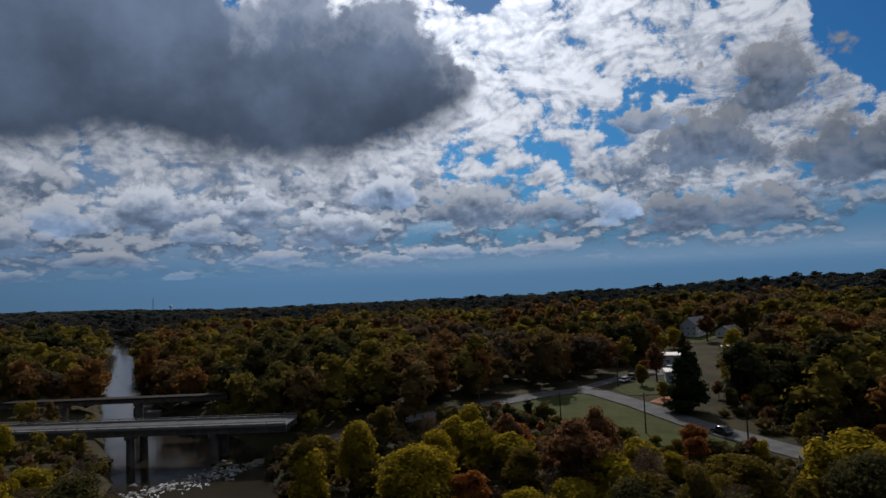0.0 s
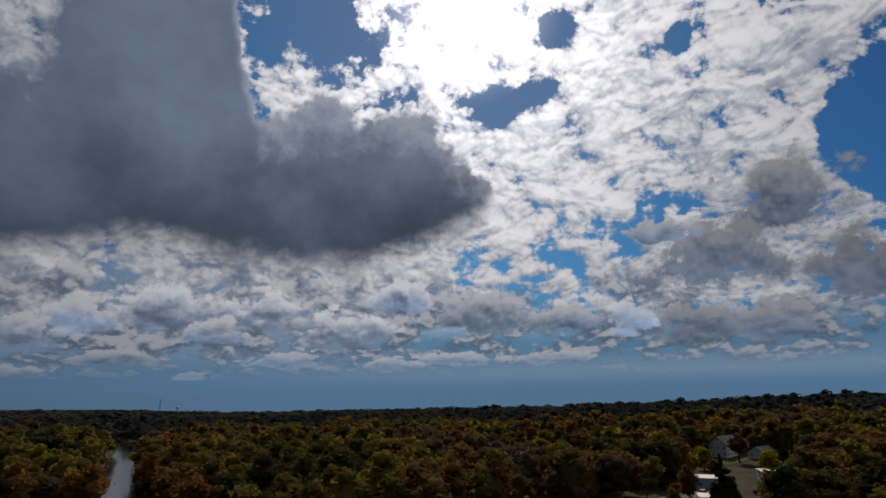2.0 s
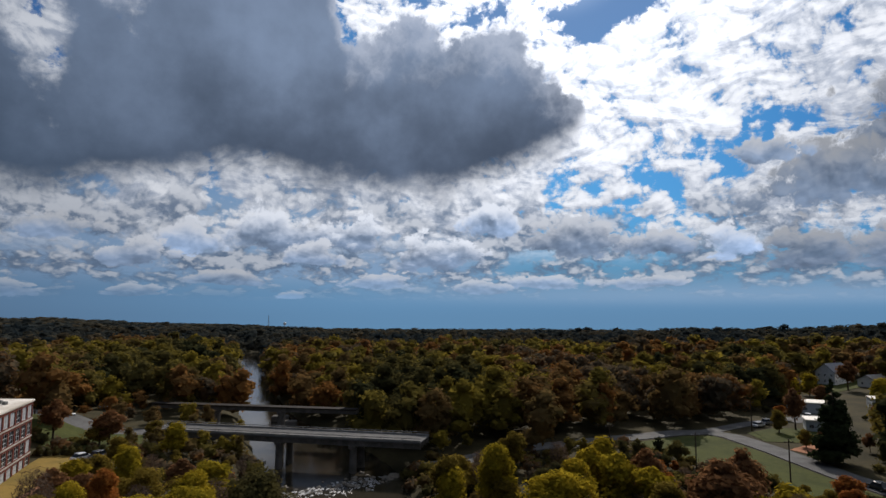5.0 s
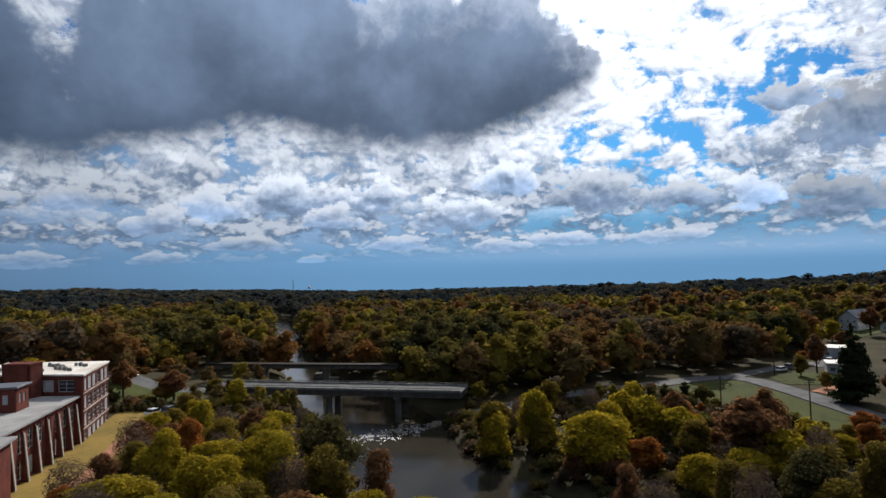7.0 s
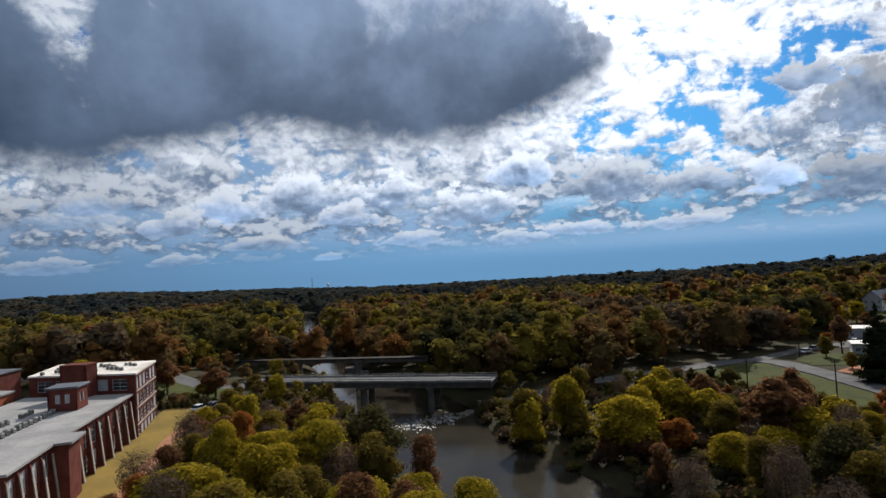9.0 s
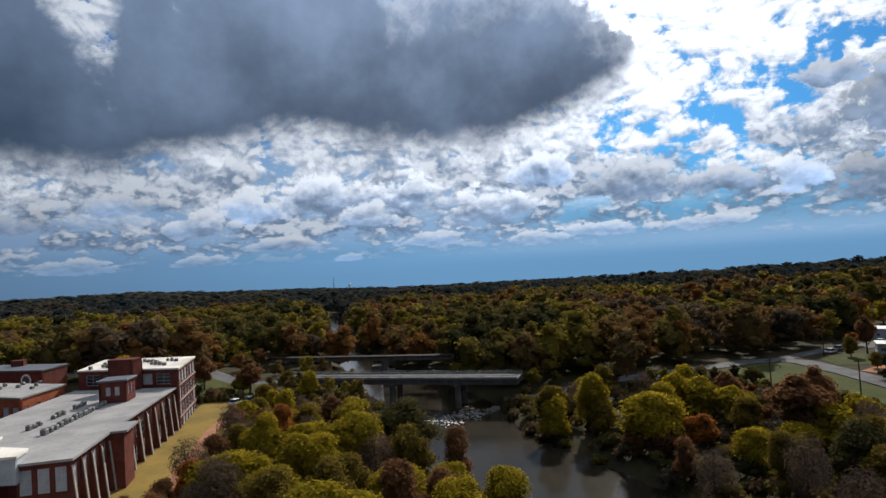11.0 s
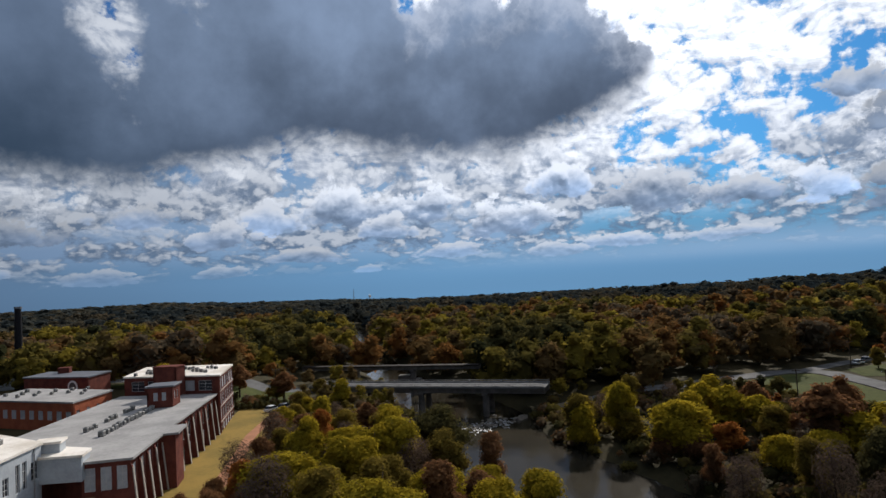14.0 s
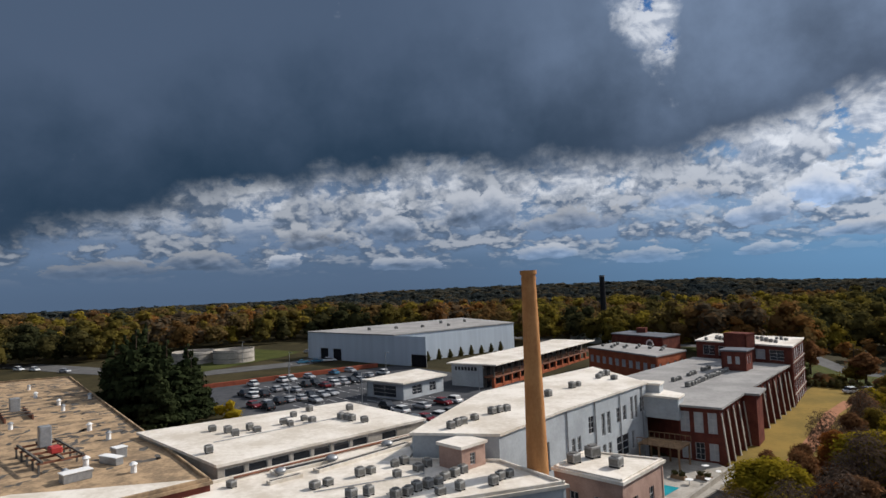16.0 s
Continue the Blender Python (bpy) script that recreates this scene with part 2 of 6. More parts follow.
def material(name, col, col2=None, scale=1.0, rough=0.8, metal=0.0, bump=0.0, bump_scale=None, spread=0.0, fine=None, stretch=(1, 1, 1), coat=0.0):
    """A surface with two scales of variation between two colours."""
    mat = bpy.data.materials.new(name)
    mat.use_nodes = True
    nd = Nodes(mat.node_tree)
    pos = nd.add("ShaderNodeNewGeometry").outputs["Position"]
    if stretch != (1, 1, 1):
        pos = nd.add("ShaderNodeMapping", {"Vector": pos, "Scale": stretch}).outputs[0]
    n = nd.noise(pos, scale, 5.0, 0.6)
    n2 = nd.noise(pos, fine or scale * 9, 3.0, 0.6)
    f = nd.step(nd.m("ADD", nd.m("MULTIPLY", n, 0.7), nd.m("MULTIPLY", n2, 0.3)), 0.36, 0.64)
    col2 = col2 or tuple(c * 0.8 for c in col)
    c = nd.mix(f, (*col2, 1), (*col, 1))
    if spread:
        r = nd.add("ShaderNodeObjectInfo").outputs["Random"]
        c = nd.scale(c, nd.m("ADD", 1 - spread, nd.m("MULTIPLY", r, 2 * spread)))
    b = nd.add("ShaderNodeBsdfPrincipled", {"Base Color": c, "Roughness": rough, "Metallic": metal, "Specular IOR Level": 0.06 if rough >= 0.84 else 0.4})
    if bump:
        h = nd.noise(pos, bump_scale or scale * 9, 4.0, 0.6)
        nd.put(b.inputs["Normal"], nd.add("ShaderNodeBump", {"Height": h, "Strength": bump, "Distance": 0.1}).outputs[0])
    nd.add("ShaderNodeOutputMaterial", {"Surface": b.outputs[0]})
    return mat


def leaf_material(name, col, col2, through_light=0.5):
    """Foliage: hue differs from tree to tree and from clump to clump, and light shines through."""
    mat = bpy.data.materials.new(name)
    mat.use_nodes = True
    nd = Nodes(mat.node_tree)
    geo = nd.add("ShaderNodeNewGeometry")
    rnd = nd.add("ShaderNodeObjectInfo").outputs["Random"]
    isl = geo.outputs["Random Per Island"]
    n = nd.noise(geo.outputs["Position"], 0.35, 3.0, 0.6)
    f = nd.m("ADD", nd.m("MULTIPLY", rnd, 0.55), nd.m("ADD", nd.m("MULTIPLY", isl, 0.3), nd.m("MULTIPLY", nd.m("SUBTRACT", n, 0.5), 0.9)))
    c = nd.mix(nd.step(f, 0.05, 0.85, False), (*(0.86 * v for v in col), 1), (*(0.86 * v for v in col2), 1))
    c = nd.scale(c, nd.m("ADD", 0.84, nd.m("MULTIPLY", isl, 0.32)))
    d = nd.add("ShaderNodeBsdfDiffuse", {"Color": c})
    t = nd.add("ShaderNodeBsdfTranslucent", {"Color": c})
    mx = nd.add("ShaderNodeMixShader", {0: through_light, 1: d.outputs[0], 2: t.outputs[0]})
    nd.add("ShaderNodeOutputMaterial", {"Surface": mx.outputs[0]})
    return mat


def woods_material(name, stops, through_light=0.25):
    """Far woods: each tree has its own hue, stored with the mesh."""
    mat = bpy.data.materials.new(name)
    mat.use_nodes = True
    nd = Nodes(mat.node_tree)
    geo = nd.add("ShaderNodeNewGeometry")
    isl = geo.outputs["Random Per Island"]
    hue = nd.add("ShaderNodeAttribute", attribute_name="hue").outputs["Fac"]
    n = nd.noise(geo.outputs["Position"], 0.3, 3.0, 0.6)
    f = nd.m("ADD", hue, nd.m("ADD", nd.m("MULTIPLY", nd.m("SUBTRACT", n, 0.5), 0.2), nd.m("MULTIPLY", nd.m("SUBTRACT", isl, 0.5), 0.06)))
    c = nd.scale(nd.ramp(f, stops), 0.82)
    c = nd.scale(c, nd.m("ADD", 0.88, nd.m("MULTIPLY", isl, 0.24)))
    d = nd.add("ShaderNodeBsdfDiffuse", {"Color": c})
    t = nd.add("ShaderNodeBsdfTranslucent", {"Color": c})
    mx = nd.add("ShaderNodeMixShader", {0: through_light, 1: d.outputs[0], 2: t.outputs[0]})
    nd.add("ShaderNodeOutputMaterial", {"Surface": mx.outputs[0]})
    return mat


M = {
    "brick": material("red_brick", (0.15, 0.048, 0.035), (0.095, 0.031, 0.025), 0.6, 0.9, bump=0.3, bump_scale=9),
    "brick_orange": material("orange_brick", (0.36, 0.11, 0.055), (0.26, 0.075, 0.04), 0.5, 0.9, bump=0.3, bump_scale=9),
    "tan_brick": material("tan_brick", (0.50, 0.25, 0.105), (0.38, 0.175, 0.07), 0.5, 0.85, bump=0.3, bump_scale=8, stretch=(1, 1, 0.5)),
    "white_roof": material("white_roof_membrane", (0.76, 0.71, 0.64), (0.54, 0.48, 0.40), 0.16, 0.6, bump=0.15, bump_scale=2, fine=1.4),
    "grey_roof": material("grey_roof_membrane", (0.34, 0.33, 0.32), (0.235, 0.23, 0.225), 0.15, 0.88, bump=0.15, bump_scale=2, fine=1.6),
    "tan_roof": material("weathered_gravel_roof", (0.44, 0.31, 0.19), (0.19, 0.14, 0.095), 0.3, 0.95, bump=0.4, bump_scale=3, fine=2.2),
    "grey_wall": material("pale_painted_brick", (0.40, 0.435, 0.46), (0.31, 0.335, 0.36), 0.3, 0.8, bump=0.2, bump_scale=6),
    "metal_wall": material("corrugated_pale_metal", (0.46, 0.53, 0.60), (0.40, 0.46, 0.53), 0.15, 0.5, bump=0.2, bump_scale=3, stretch=(3, 3, 0.1)),
    "concrete": material("weathered_concrete", (0.40, 0.37, 0.33), (0.27, 0.25, 0.22), 0.4, 0.9, bump=0.25),
    "bridge_concrete": material("weathered_bridge_concrete", (0.27, 0.26, 0.25), (0.16, 0.155, 0.15), 0.35, 0.9, bump=0.25),
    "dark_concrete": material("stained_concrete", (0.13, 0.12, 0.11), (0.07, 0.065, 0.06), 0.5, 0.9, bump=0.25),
    "asphalt": material("asphalt", (0.075, 0.078, 0.085), (0.05, 0.052, 0.058), 0.2, 0.9, bump=0.1),
    "road": material("worn_road_surface", (0.125, 0.123, 0.122), (0.082, 0.081, 0.08), 0.25, 0.85, bump=0.1),
    "grass": material("autumn_lawn", (0.25, 0.165, 0.045), (0.165, 0.12, 0.035), 0.12, 0.95, bump=0.4, bump_scale=6),
    "green_grass": material("green_lawn", (0.065, 0.072, 0.02), (0.04, 0.048, 0.014), 0.1, 0.95, bump=0.4, bump_scale=6),
    "ground": material("leaf_litter", (0.055, 0.045, 0.022), (0.028, 0.025, 0.013), 0.08, 0.95, bump=0.5, bump_scale=2),
    "dirt": material("dirt_path", (0.36, 0.17, 0.10), (0.27, 0.13, 0.075), 0.3, 0.95, bump=0.3),
    "bark": material("bark", (0.075, 0.055, 0.04), (0.04, 0.03, 0.022), 1.5, 0.95, bump=0.5, stretch=(1, 1, 0.3)),
    "steel": material("galvanised_steel", (0.36, 0.37, 0.38), (0.26, 0.27, 0.28), 2.0, 0.45, metal=0.6),
    "unit": material("condenser_casing", (0.30, 0.30, 0.29), (0.20, 0.20, 0.195), 2.0, 0.6),
    "dark": material("dark_void", (0.018, 0.018, 0.02), (0.01, 0.01, 0.012), 1.0, 0.6),
    "glass": material("window_glass", (0.03, 0.036, 0.045), (0.02, 0.024, 0.03), 0.8, 0.12),
    "louvre": material("dusty_louvre", (0.15, 0.145, 0.135), (0.09, 0.087, 0.08), 2.0, 0.6),
    "pink_brick": material("faded_pink_brick", (0.46, 0.31, 0.25), (0.34, 0.22, 0.18), 0.6, 0.9, bump=0.3, bump_scale=9),
    "blind": material("pale_window_infill", (0.42, 0.44, 0.46), (0.32, 0.34, 0.36), 0.8, 0.5),
    "frame": material("pale_window_frame", (0.50, 0.50, 0.50), (0.42, 0.42, 0.42), 1.0, 0.6),
    "rust_dark": material("dark_weathered_steel", (0.030, 0.024, 0.021), (0.017, 0.014, 0.012), 0.6, 0.8),
    "rust": material("rusty_steel", (0.22, 0.085, 0.045), (0.12, 0.05, 0.03), 0.8, 0.8),
    "wood": material("weathered_timber", (0.26, 0.17, 0.10), (0.17, 0.11, 0.07), 1.0, 0.85),
    "rock": material("river_rock", (0.20, 0.175, 0.145), (0.09, 0.08, 0.066), 0.6, 0.8, bump=0.5),
    "foam": material("white_water", (0.34, 0.35, 0.36), (0.12, 0.12, 0.12), 1.2, 0.4, bump=0.5, bump_scale=4),
    "pool": material("pool_water", (0.02, 0.30, 0.36), (0.015, 0.24, 0.30), 0.5, 0.08),
    "roof_dark": material("dark_metal_roof", (0.12, 0.13, 0.15), (0.085, 0.09, 0.105), 0.2, 0.55),
    "white_paint": material("white_paint", (0.76, 0.76, 0.75), (0.66, 0.66, 0.65), 0.6, 0.6),
    "red_wall": material("red_retaining_wall", (0.30, 0.085, 0.05), (0.21, 0.06, 0.04), 0.3, 0.9, bump=0.3),
}
LEAF = {
    "olive": leaf_material("olive_leaves", (0.150, 0.112, 0.026), (0.262, 0.184, 0.034), 0.5),
    "yellow": leaf_material("yellow_green_leaves", (0.275, 0.215, 0.022), (0.42, 0.300, 0.026), 0.5),
    "rust": leaf_material("rust_brown_leaves", (0.156, 0.084, 0.046), (0.254, 0.123, 0.054), 0.55),
    "orange": leaf_material("orange_leaves", (0.295, 0.107, 0.034), (0.394, 0.152, 0.036), 0.55),
    "green": leaf_material("dark_green_leaves", (0.059, 0.057, 0.028), (0.115, 0.097, 0.034), 0.4),
    "twig": leaf_material("grey_brown_twigs", (0.107, 0.080, 0.066), (0.164, 0.108, 0.072), 0.3),
    "needle": leaf_material("dark_needles", (0.018, 0.026, 0.012), (0.034, 0.042, 0.018), 0.15),
}
WOODS = woods_material("mixed_autumn_woods", [(0.0, (0.046, 0.050, 0.024)), (0.15, (0.100, 0.086, 0.032)), (0.34, (0.165, 0.130, 0.032)), (0.5, (0.270, 0.205, 0.030)),
                                              (0.6, (0.150, 0.108, 0.044)), (0.78, (0.205, 0.116, 0.044)), (0.9, (0.290, 0.128, 0.036)), (1.0, (0.125, 0.098, 0.064))], through_light=0.45)
# pine and oak tones with distance haze painted in as blue-grey
HAZED_WOODS = woods_material("far_pine_and_oak_woods", [(0.0, (0.034, 0.046, 0.050)), (0.5, (0.060, 0.066, 0.060)), (0.8, (0.080, 0.074, 0.054)), (1.0, (0.105, 0.084, 0.054))], 0.35)


def water_material():
    mat = bpy.data.materials.new("brown_river_water")
    mat.use_nodes = True
    nd = Nodes(mat.node_tree)
    pos = nd.add("ShaderNodeNewGeometry").outputs["Position"]
    n = nd.noise(pos, 0.06, 4.0, 0.6)
    c = nd.mix(nd.step(n, 0.35, 0.65), (0.020, 0.017, 0.012, 1), (0.036, 0.031, 0.022, 1))
    h = nd.noise(pos, 0.8, 4.0, 0.6)
    bump = nd.add("ShaderNodeBump", {"Height": h, "Strength": 0.12, "Distance": 0.12})
    b = nd.add("ShaderNodeBsdfPrincipled", {"Base Color": c, "Roughness": 0.12, "Normal": bump.outputs[0], "IOR": 1.33, "Specular IOR Level": 0.24})
    nd.add("ShaderNodeOutputMaterial", {"Surface": b.outputs[0]})
    return mat


for dull in ("rust_dark", "dark", "dark_concrete"):
    for node in M[dull].node_tree.nodes:
        if node.type == "BSDF_PRINCIPLED":
            node.inputs["Specular IOR Level"].default_value = 0.06
M["water"] = water_material()

# ---------------------------------------------------------------- building helpers


def mesh_from(name, verts, faces, mat, smooth=False):
    me = bpy.data.meshes.new(name)
    me.from_pydata(verts, [], faces)
    me.materials.append(mat)
    if smooth:
        me.shade_smooth()
    me.update()
    return me


def part(name, bm, mat, parent=None, label="", smooth=False):
    me = bpy.data.meshes.new(name)
    bm.normal_update()
    bm.to_mesh(me)
    bm.free()
    me.materials.append(mat)
    if smooth:
        me.shade_smooth()
    ob = new(name, me)
    if parent:
        ob.parent = parent
    if label:
        tagged(ob, label)
    return ob


def shared(name, me, parent=None, m=None, label=""):
    ob = new(name, me)
    if parent:
        ob.parent = parent
    if m is not None:
        ob.matrix_basis = m
    if label:
        tagged(ob, label)
    return ob


def empty(name, m, label, category, group="", kind=""):
    ob = new(name)
    ob.matrix_world = m
    return tagged(ob, label, category, group, kind)


def box(bm, x0, x1, y0, y1, z0, z1, m=None, bevel=0.0):
    r = bmesh.ops.create_cube(bm, size=1.0, matrix=Matrix.Translation(((x0 + x1) / 2, (y0 + y1) / 2, (z0 + z1) / 2)) @ Matrix.Diagonal((x1 - x0, y1 - y0, z1 - z0, 1)))
    if bevel:
        edges = list({e for v in r["verts"] for e in v.link_edges})
        out = bmesh.ops.bevel(bm, geom=edges, offset=bevel, segments=1, affect="EDGES")
        verts = list({v for f in out["faces"] for v in f.verts} | {v for v in r["verts"] if v.is_valid})
    else:
        verts = r["verts"]
    if m is not None:
        bmesh.ops.transform(bm, matrix=m, verts=verts)
    return bm


def one_box(x0, x1, y0, y1, z0, z1, bevel=0.0, m=None):
    return box(bmesh.new(), x0, x1, y0, y1, z0, z1, m, bevel)


def prism(bm, pts, z0, z1):
    """An upright solid on a polygon."""
    lo = [bm.verts.new((x, y, z0)) for x, y in pts]
    hi = [bm.verts.new((x, y, z1)) for x, y in pts]
    n = len(pts)
    bm.faces.new(lo[::-1]), bm.faces.new(hi)
    for i in range(n):
        bm.faces.new((lo[i], lo[(i + 1) % n], hi[(i + 1) % n], hi[i]))
    bmesh.ops.recalc_face_normals(bm, faces=bm.faces[:])
    return bm


def tube(bm, a, b, r0, r1, sides=8, cap=True):
    a, b = Vector(a), Vector(b)
    q = (b - a).to_track_quat("Z", "Y").to_matrix()
    ra, rb = [], []
    for i in range(sides):
        d = q @ Vector((math.cos(i * math.tau / sides), math.sin(i * math.tau / sides), 0))
        ra.append(bm.verts.new(a + d * r0)), rb.append(bm.verts.new(b + d * r1))
    for i in range(sides):
        bm.faces.new((ra[i], ra[(i + 1) % sides], rb[(i + 1) % sides], rb[i]))
    if cap:
        bm.faces.new(ra[::-1]), bm.faces.new(rb)
    return bm


def wall_along(length, z0, z1, thick, holes):
    """A wall in the plane y = 0 (its outside) to y = thick, from x = 0 to length, with holes (x0, x1, z0, z1) cut through."""
    xs = sorted({0.0, length, *[h[0] for h in holes], *[h[1] for h in holes]})
    zs = sorted({z0, z1, *[h[2] for h in holes], *[h[3] for h in holes]})
    solid = {}
    for i in range(len(xs) - 1):
        for k in range(len(zs) - 1):
            cx, cz = (xs[i] + xs[i + 1]) / 2, (zs[k] + zs[k + 1]) / 2
            solid[i, k] = not any(h[0] < cx < h[1] and h[2] < cz < h[3] for h in holes)
    bm = bmesh.new()
    quad = lambda *p: bm.faces.new([bm.verts.new(v) for v in p])
    for (i, k), s in solid.items():
        if not s:
            continue
        a, b, c, d = xs[i], xs[i + 1], zs[k], zs[k + 1]
        quad((a, 0, c), (b, 0, c), (b, 0, d), (a, 0, d))
        quad((b, thick, c), (a, thick, c), (a, thick, d), (b, thick, d))
        if not solid.get((i - 1, k)):
            quad((a, thick, c), (a, 0, c), (a, 0, d), (a, thick, d))
        if not solid.get((i + 1, k)):
            quad((b, 0, c), (b, thick, c), (b, thick, d), (b, 0, d))
        if not solid.get((i, k - 1)):
            quad((a, thick, c), (b, thick, c), (b, 0, c), (a, 0, c))
        if not solid.get((i, k + 1)):
            quad((a, 0, d), (b, 0, d), (b, thick, d), (a, thick, d))
    bmesh.ops.remove_doubles(bm, verts=bm.verts[:], dist=0.001)
    return bm


PANES = {}


def window_mesh(w, h, cols, rows):
    """The bars of a window, one mesh for each size."""
    key = (round(w, 2), round(h, 2), cols, rows)
    if key not in PANES:
        t, bar = 0.09, 0.03
        xs = [t] + [v for i in range(1, cols) for v in (w * i / cols - bar, w * i / cols + bar)] + [w - t]
        zs = [t] + [v for k in range(1, rows) for v in (h * k / rows - bar, h * k / rows + bar)] + [h - t]
        bm = wall_along(w, 0.0, h, 0.08, [(xs[i], xs[i + 1], zs[k], zs[k + 1]) for i in range(0, len(xs), 2) for k in range(0, len(zs), 2)])
        bmesh.ops.translate(bm, vec=(0, -0.03, 0), verts=bm.verts[:])
        me = bpy.data.meshes.new("window_frame")
        bm.to_mesh(me), bm.free()
        g = bmesh.new()
        box(g, 0.02, w - 0.02, 0.0, 0.02, 0.02, h - 0.02)
        pane = bpy.data.meshes.new("pane")
        g.to_mesh(pane), g.free()
        PANES[key] = (me, pane)
    return PANES[key]


FRAMED = {}


def tinted(me, mat):
    key = (me.name, mat.name)
    if key not in FRAMED:
        c = me.copy()
        c.materials.clear()
        c.materials.append(mat)
        FRAMED[key] = c
    return FRAMED[key]


def facade(house, a, b, z0, z1, holes, mat, frame_mat, pane_mats, thick=0.4, bars=(2, 3), seed=0, name="wall"):
    """A wall of a house from plan point a to b (outside on the right hand), with a window in every hole."""
    rnd = random.Random(seed)
    a, b = Vector((*a, 0)), Vector((*b, 0))
    m = Matrix.Translation(a) @ Matrix.Rotation(math.atan2(b.y - a.y, b.x - a.x), 4, "Z")
    wall = part(name, wall_along((b - a).length, z0, z1, thick, [h[:4] for h in holes]), mat, house)
    wall.matrix_basis = m
    for h in holes:
        me, pane = window_mesh(h[1] - h[0], h[3] - h[2], *bars)
        at = m @ Matrix.Translation((h[0], 0.16, h[2]))
        win = shared("window", tinted(me, frame_mat), house, at)
        shared("pane", tinted(pane, h[4] if len(h) > 4 else rnd.choice(pane_mats)), win, Matrix.Translation((0, 0.02, 0)))
    return wall


def row_of_windows(length, n, w, z0, z1, start=None, end=None):
    start, end = start or length / n / 2, end or length - length / n / 2
    return [(start + (end - start) * i / max(n - 1, 1) - w / 2, start + (end - start) * i / max(n - 1, 1) + w / 2, z0, z1) for i in range(n)]

# ---------------------------------------------------------------- the land
WATER = -4.0
RIVER = [(-60, 62), (20, 48), (60, 36), (90, 27), (115, 17), (140, 7), (155, 1), (172, 0.5), (200, -8), (230, -19), (270, -34), (315, -46), (380, -61), (447, -76), (560, -98), (800, -180)]


def river_x(y):
    """The middle of the river at y."""
    if y <= RIVER[0][0]:
        return RIVER[0][1] + (RIVER[0][0] - y) * 0.5
    for (y0, x0), (y1, x1) in zip(RIVER, RIVER[1:]):
        if y <= y1:
            f = (y - y0) / (y1 - y0)
            return x0 + (x1 - x0) * f
    return RIVER[-1][1]


def smooth(a, b, v):
    f = min(max((v - a) / (b - a), 0.0), 1.0)
    return f * f * (3 - 2 * f)


def river_half(y):
    return 14.0 - 6.5 * smooth(190, 270, y)


def height(x, y):
    """The ground's height."""
    d = math.hypot(x, y)
    off = x - river_x(y)
    w = river_half(y)
    side = abs(off) - w
    if off < 0:  # mill side
        bank = -0.5 + 3.2 * smooth(6, 22, side)
        shelf = 5.2 * smooth(-64, -84, x) * smooth(-120, -60, y) * smooth(260, 190, y)
        h = bank + shelf
    else:
        h = -2.2 + 2.4 * smooth(8, 40, side) + 5.0 * smooth(170, 330, x) + 14.0 * smooth(310, 640, x)
    far = smooth(420, 1500, d)
    a = math.degrees(math.atan2(x, y))
    valley = smooth(-16, -1, a) * smooth(46, 32, a)
    hill = smooth(-15, -28, a) * smooth(-66, -52, a)
    h = h * (1 - far) + far * (2.0 - 8.0 * valley + 14.0 * hill) - (46.0 + 52.0 * valley) * smooth(900, 4600, d)
    h += 1.2 * noise.noise((x * 0.012, y * 0.012, 0)) * smooth(60, 250, d)
    bed = -6.0
    return bed + (h - bed) * smooth(-1.5, 7.0, side) if y < 900 else h


def make_ground():
    """One sheet out to the horizon, finer near the middle."""
    def axis(fine0, fine1, step):
        a = list(np.arange(fine0, fine1 + 0.1, step))
        g, v = step, fine1
        while v < 4700:
            g *= 1.22
            v += g
            a.append(v)
        g, v = step, fine0
        while v > -4700:
            g *= 1.22
            v -= g
            a.insert(0, v)
        return a
    xs, ys = axis(-260, 180, 4.0), axis(-60, 460, 4.0)
    verts = [(x, y, height(x, y)) for y in ys for x in xs]
    n = len(xs)
    faces = [(j * n + i, j * n + i + 1, (j + 1) * n + i + 1, (j + 1) * n + i) for j in range(len(ys) - 1) for i in range(n - 1)]
    ob = new("ground", mesh_from("ground", verts, faces, M["ground"], True))
    return tagged(ob, "brown leaf-strewn ground under the woods", "ground", kind="structure")


make_ground()


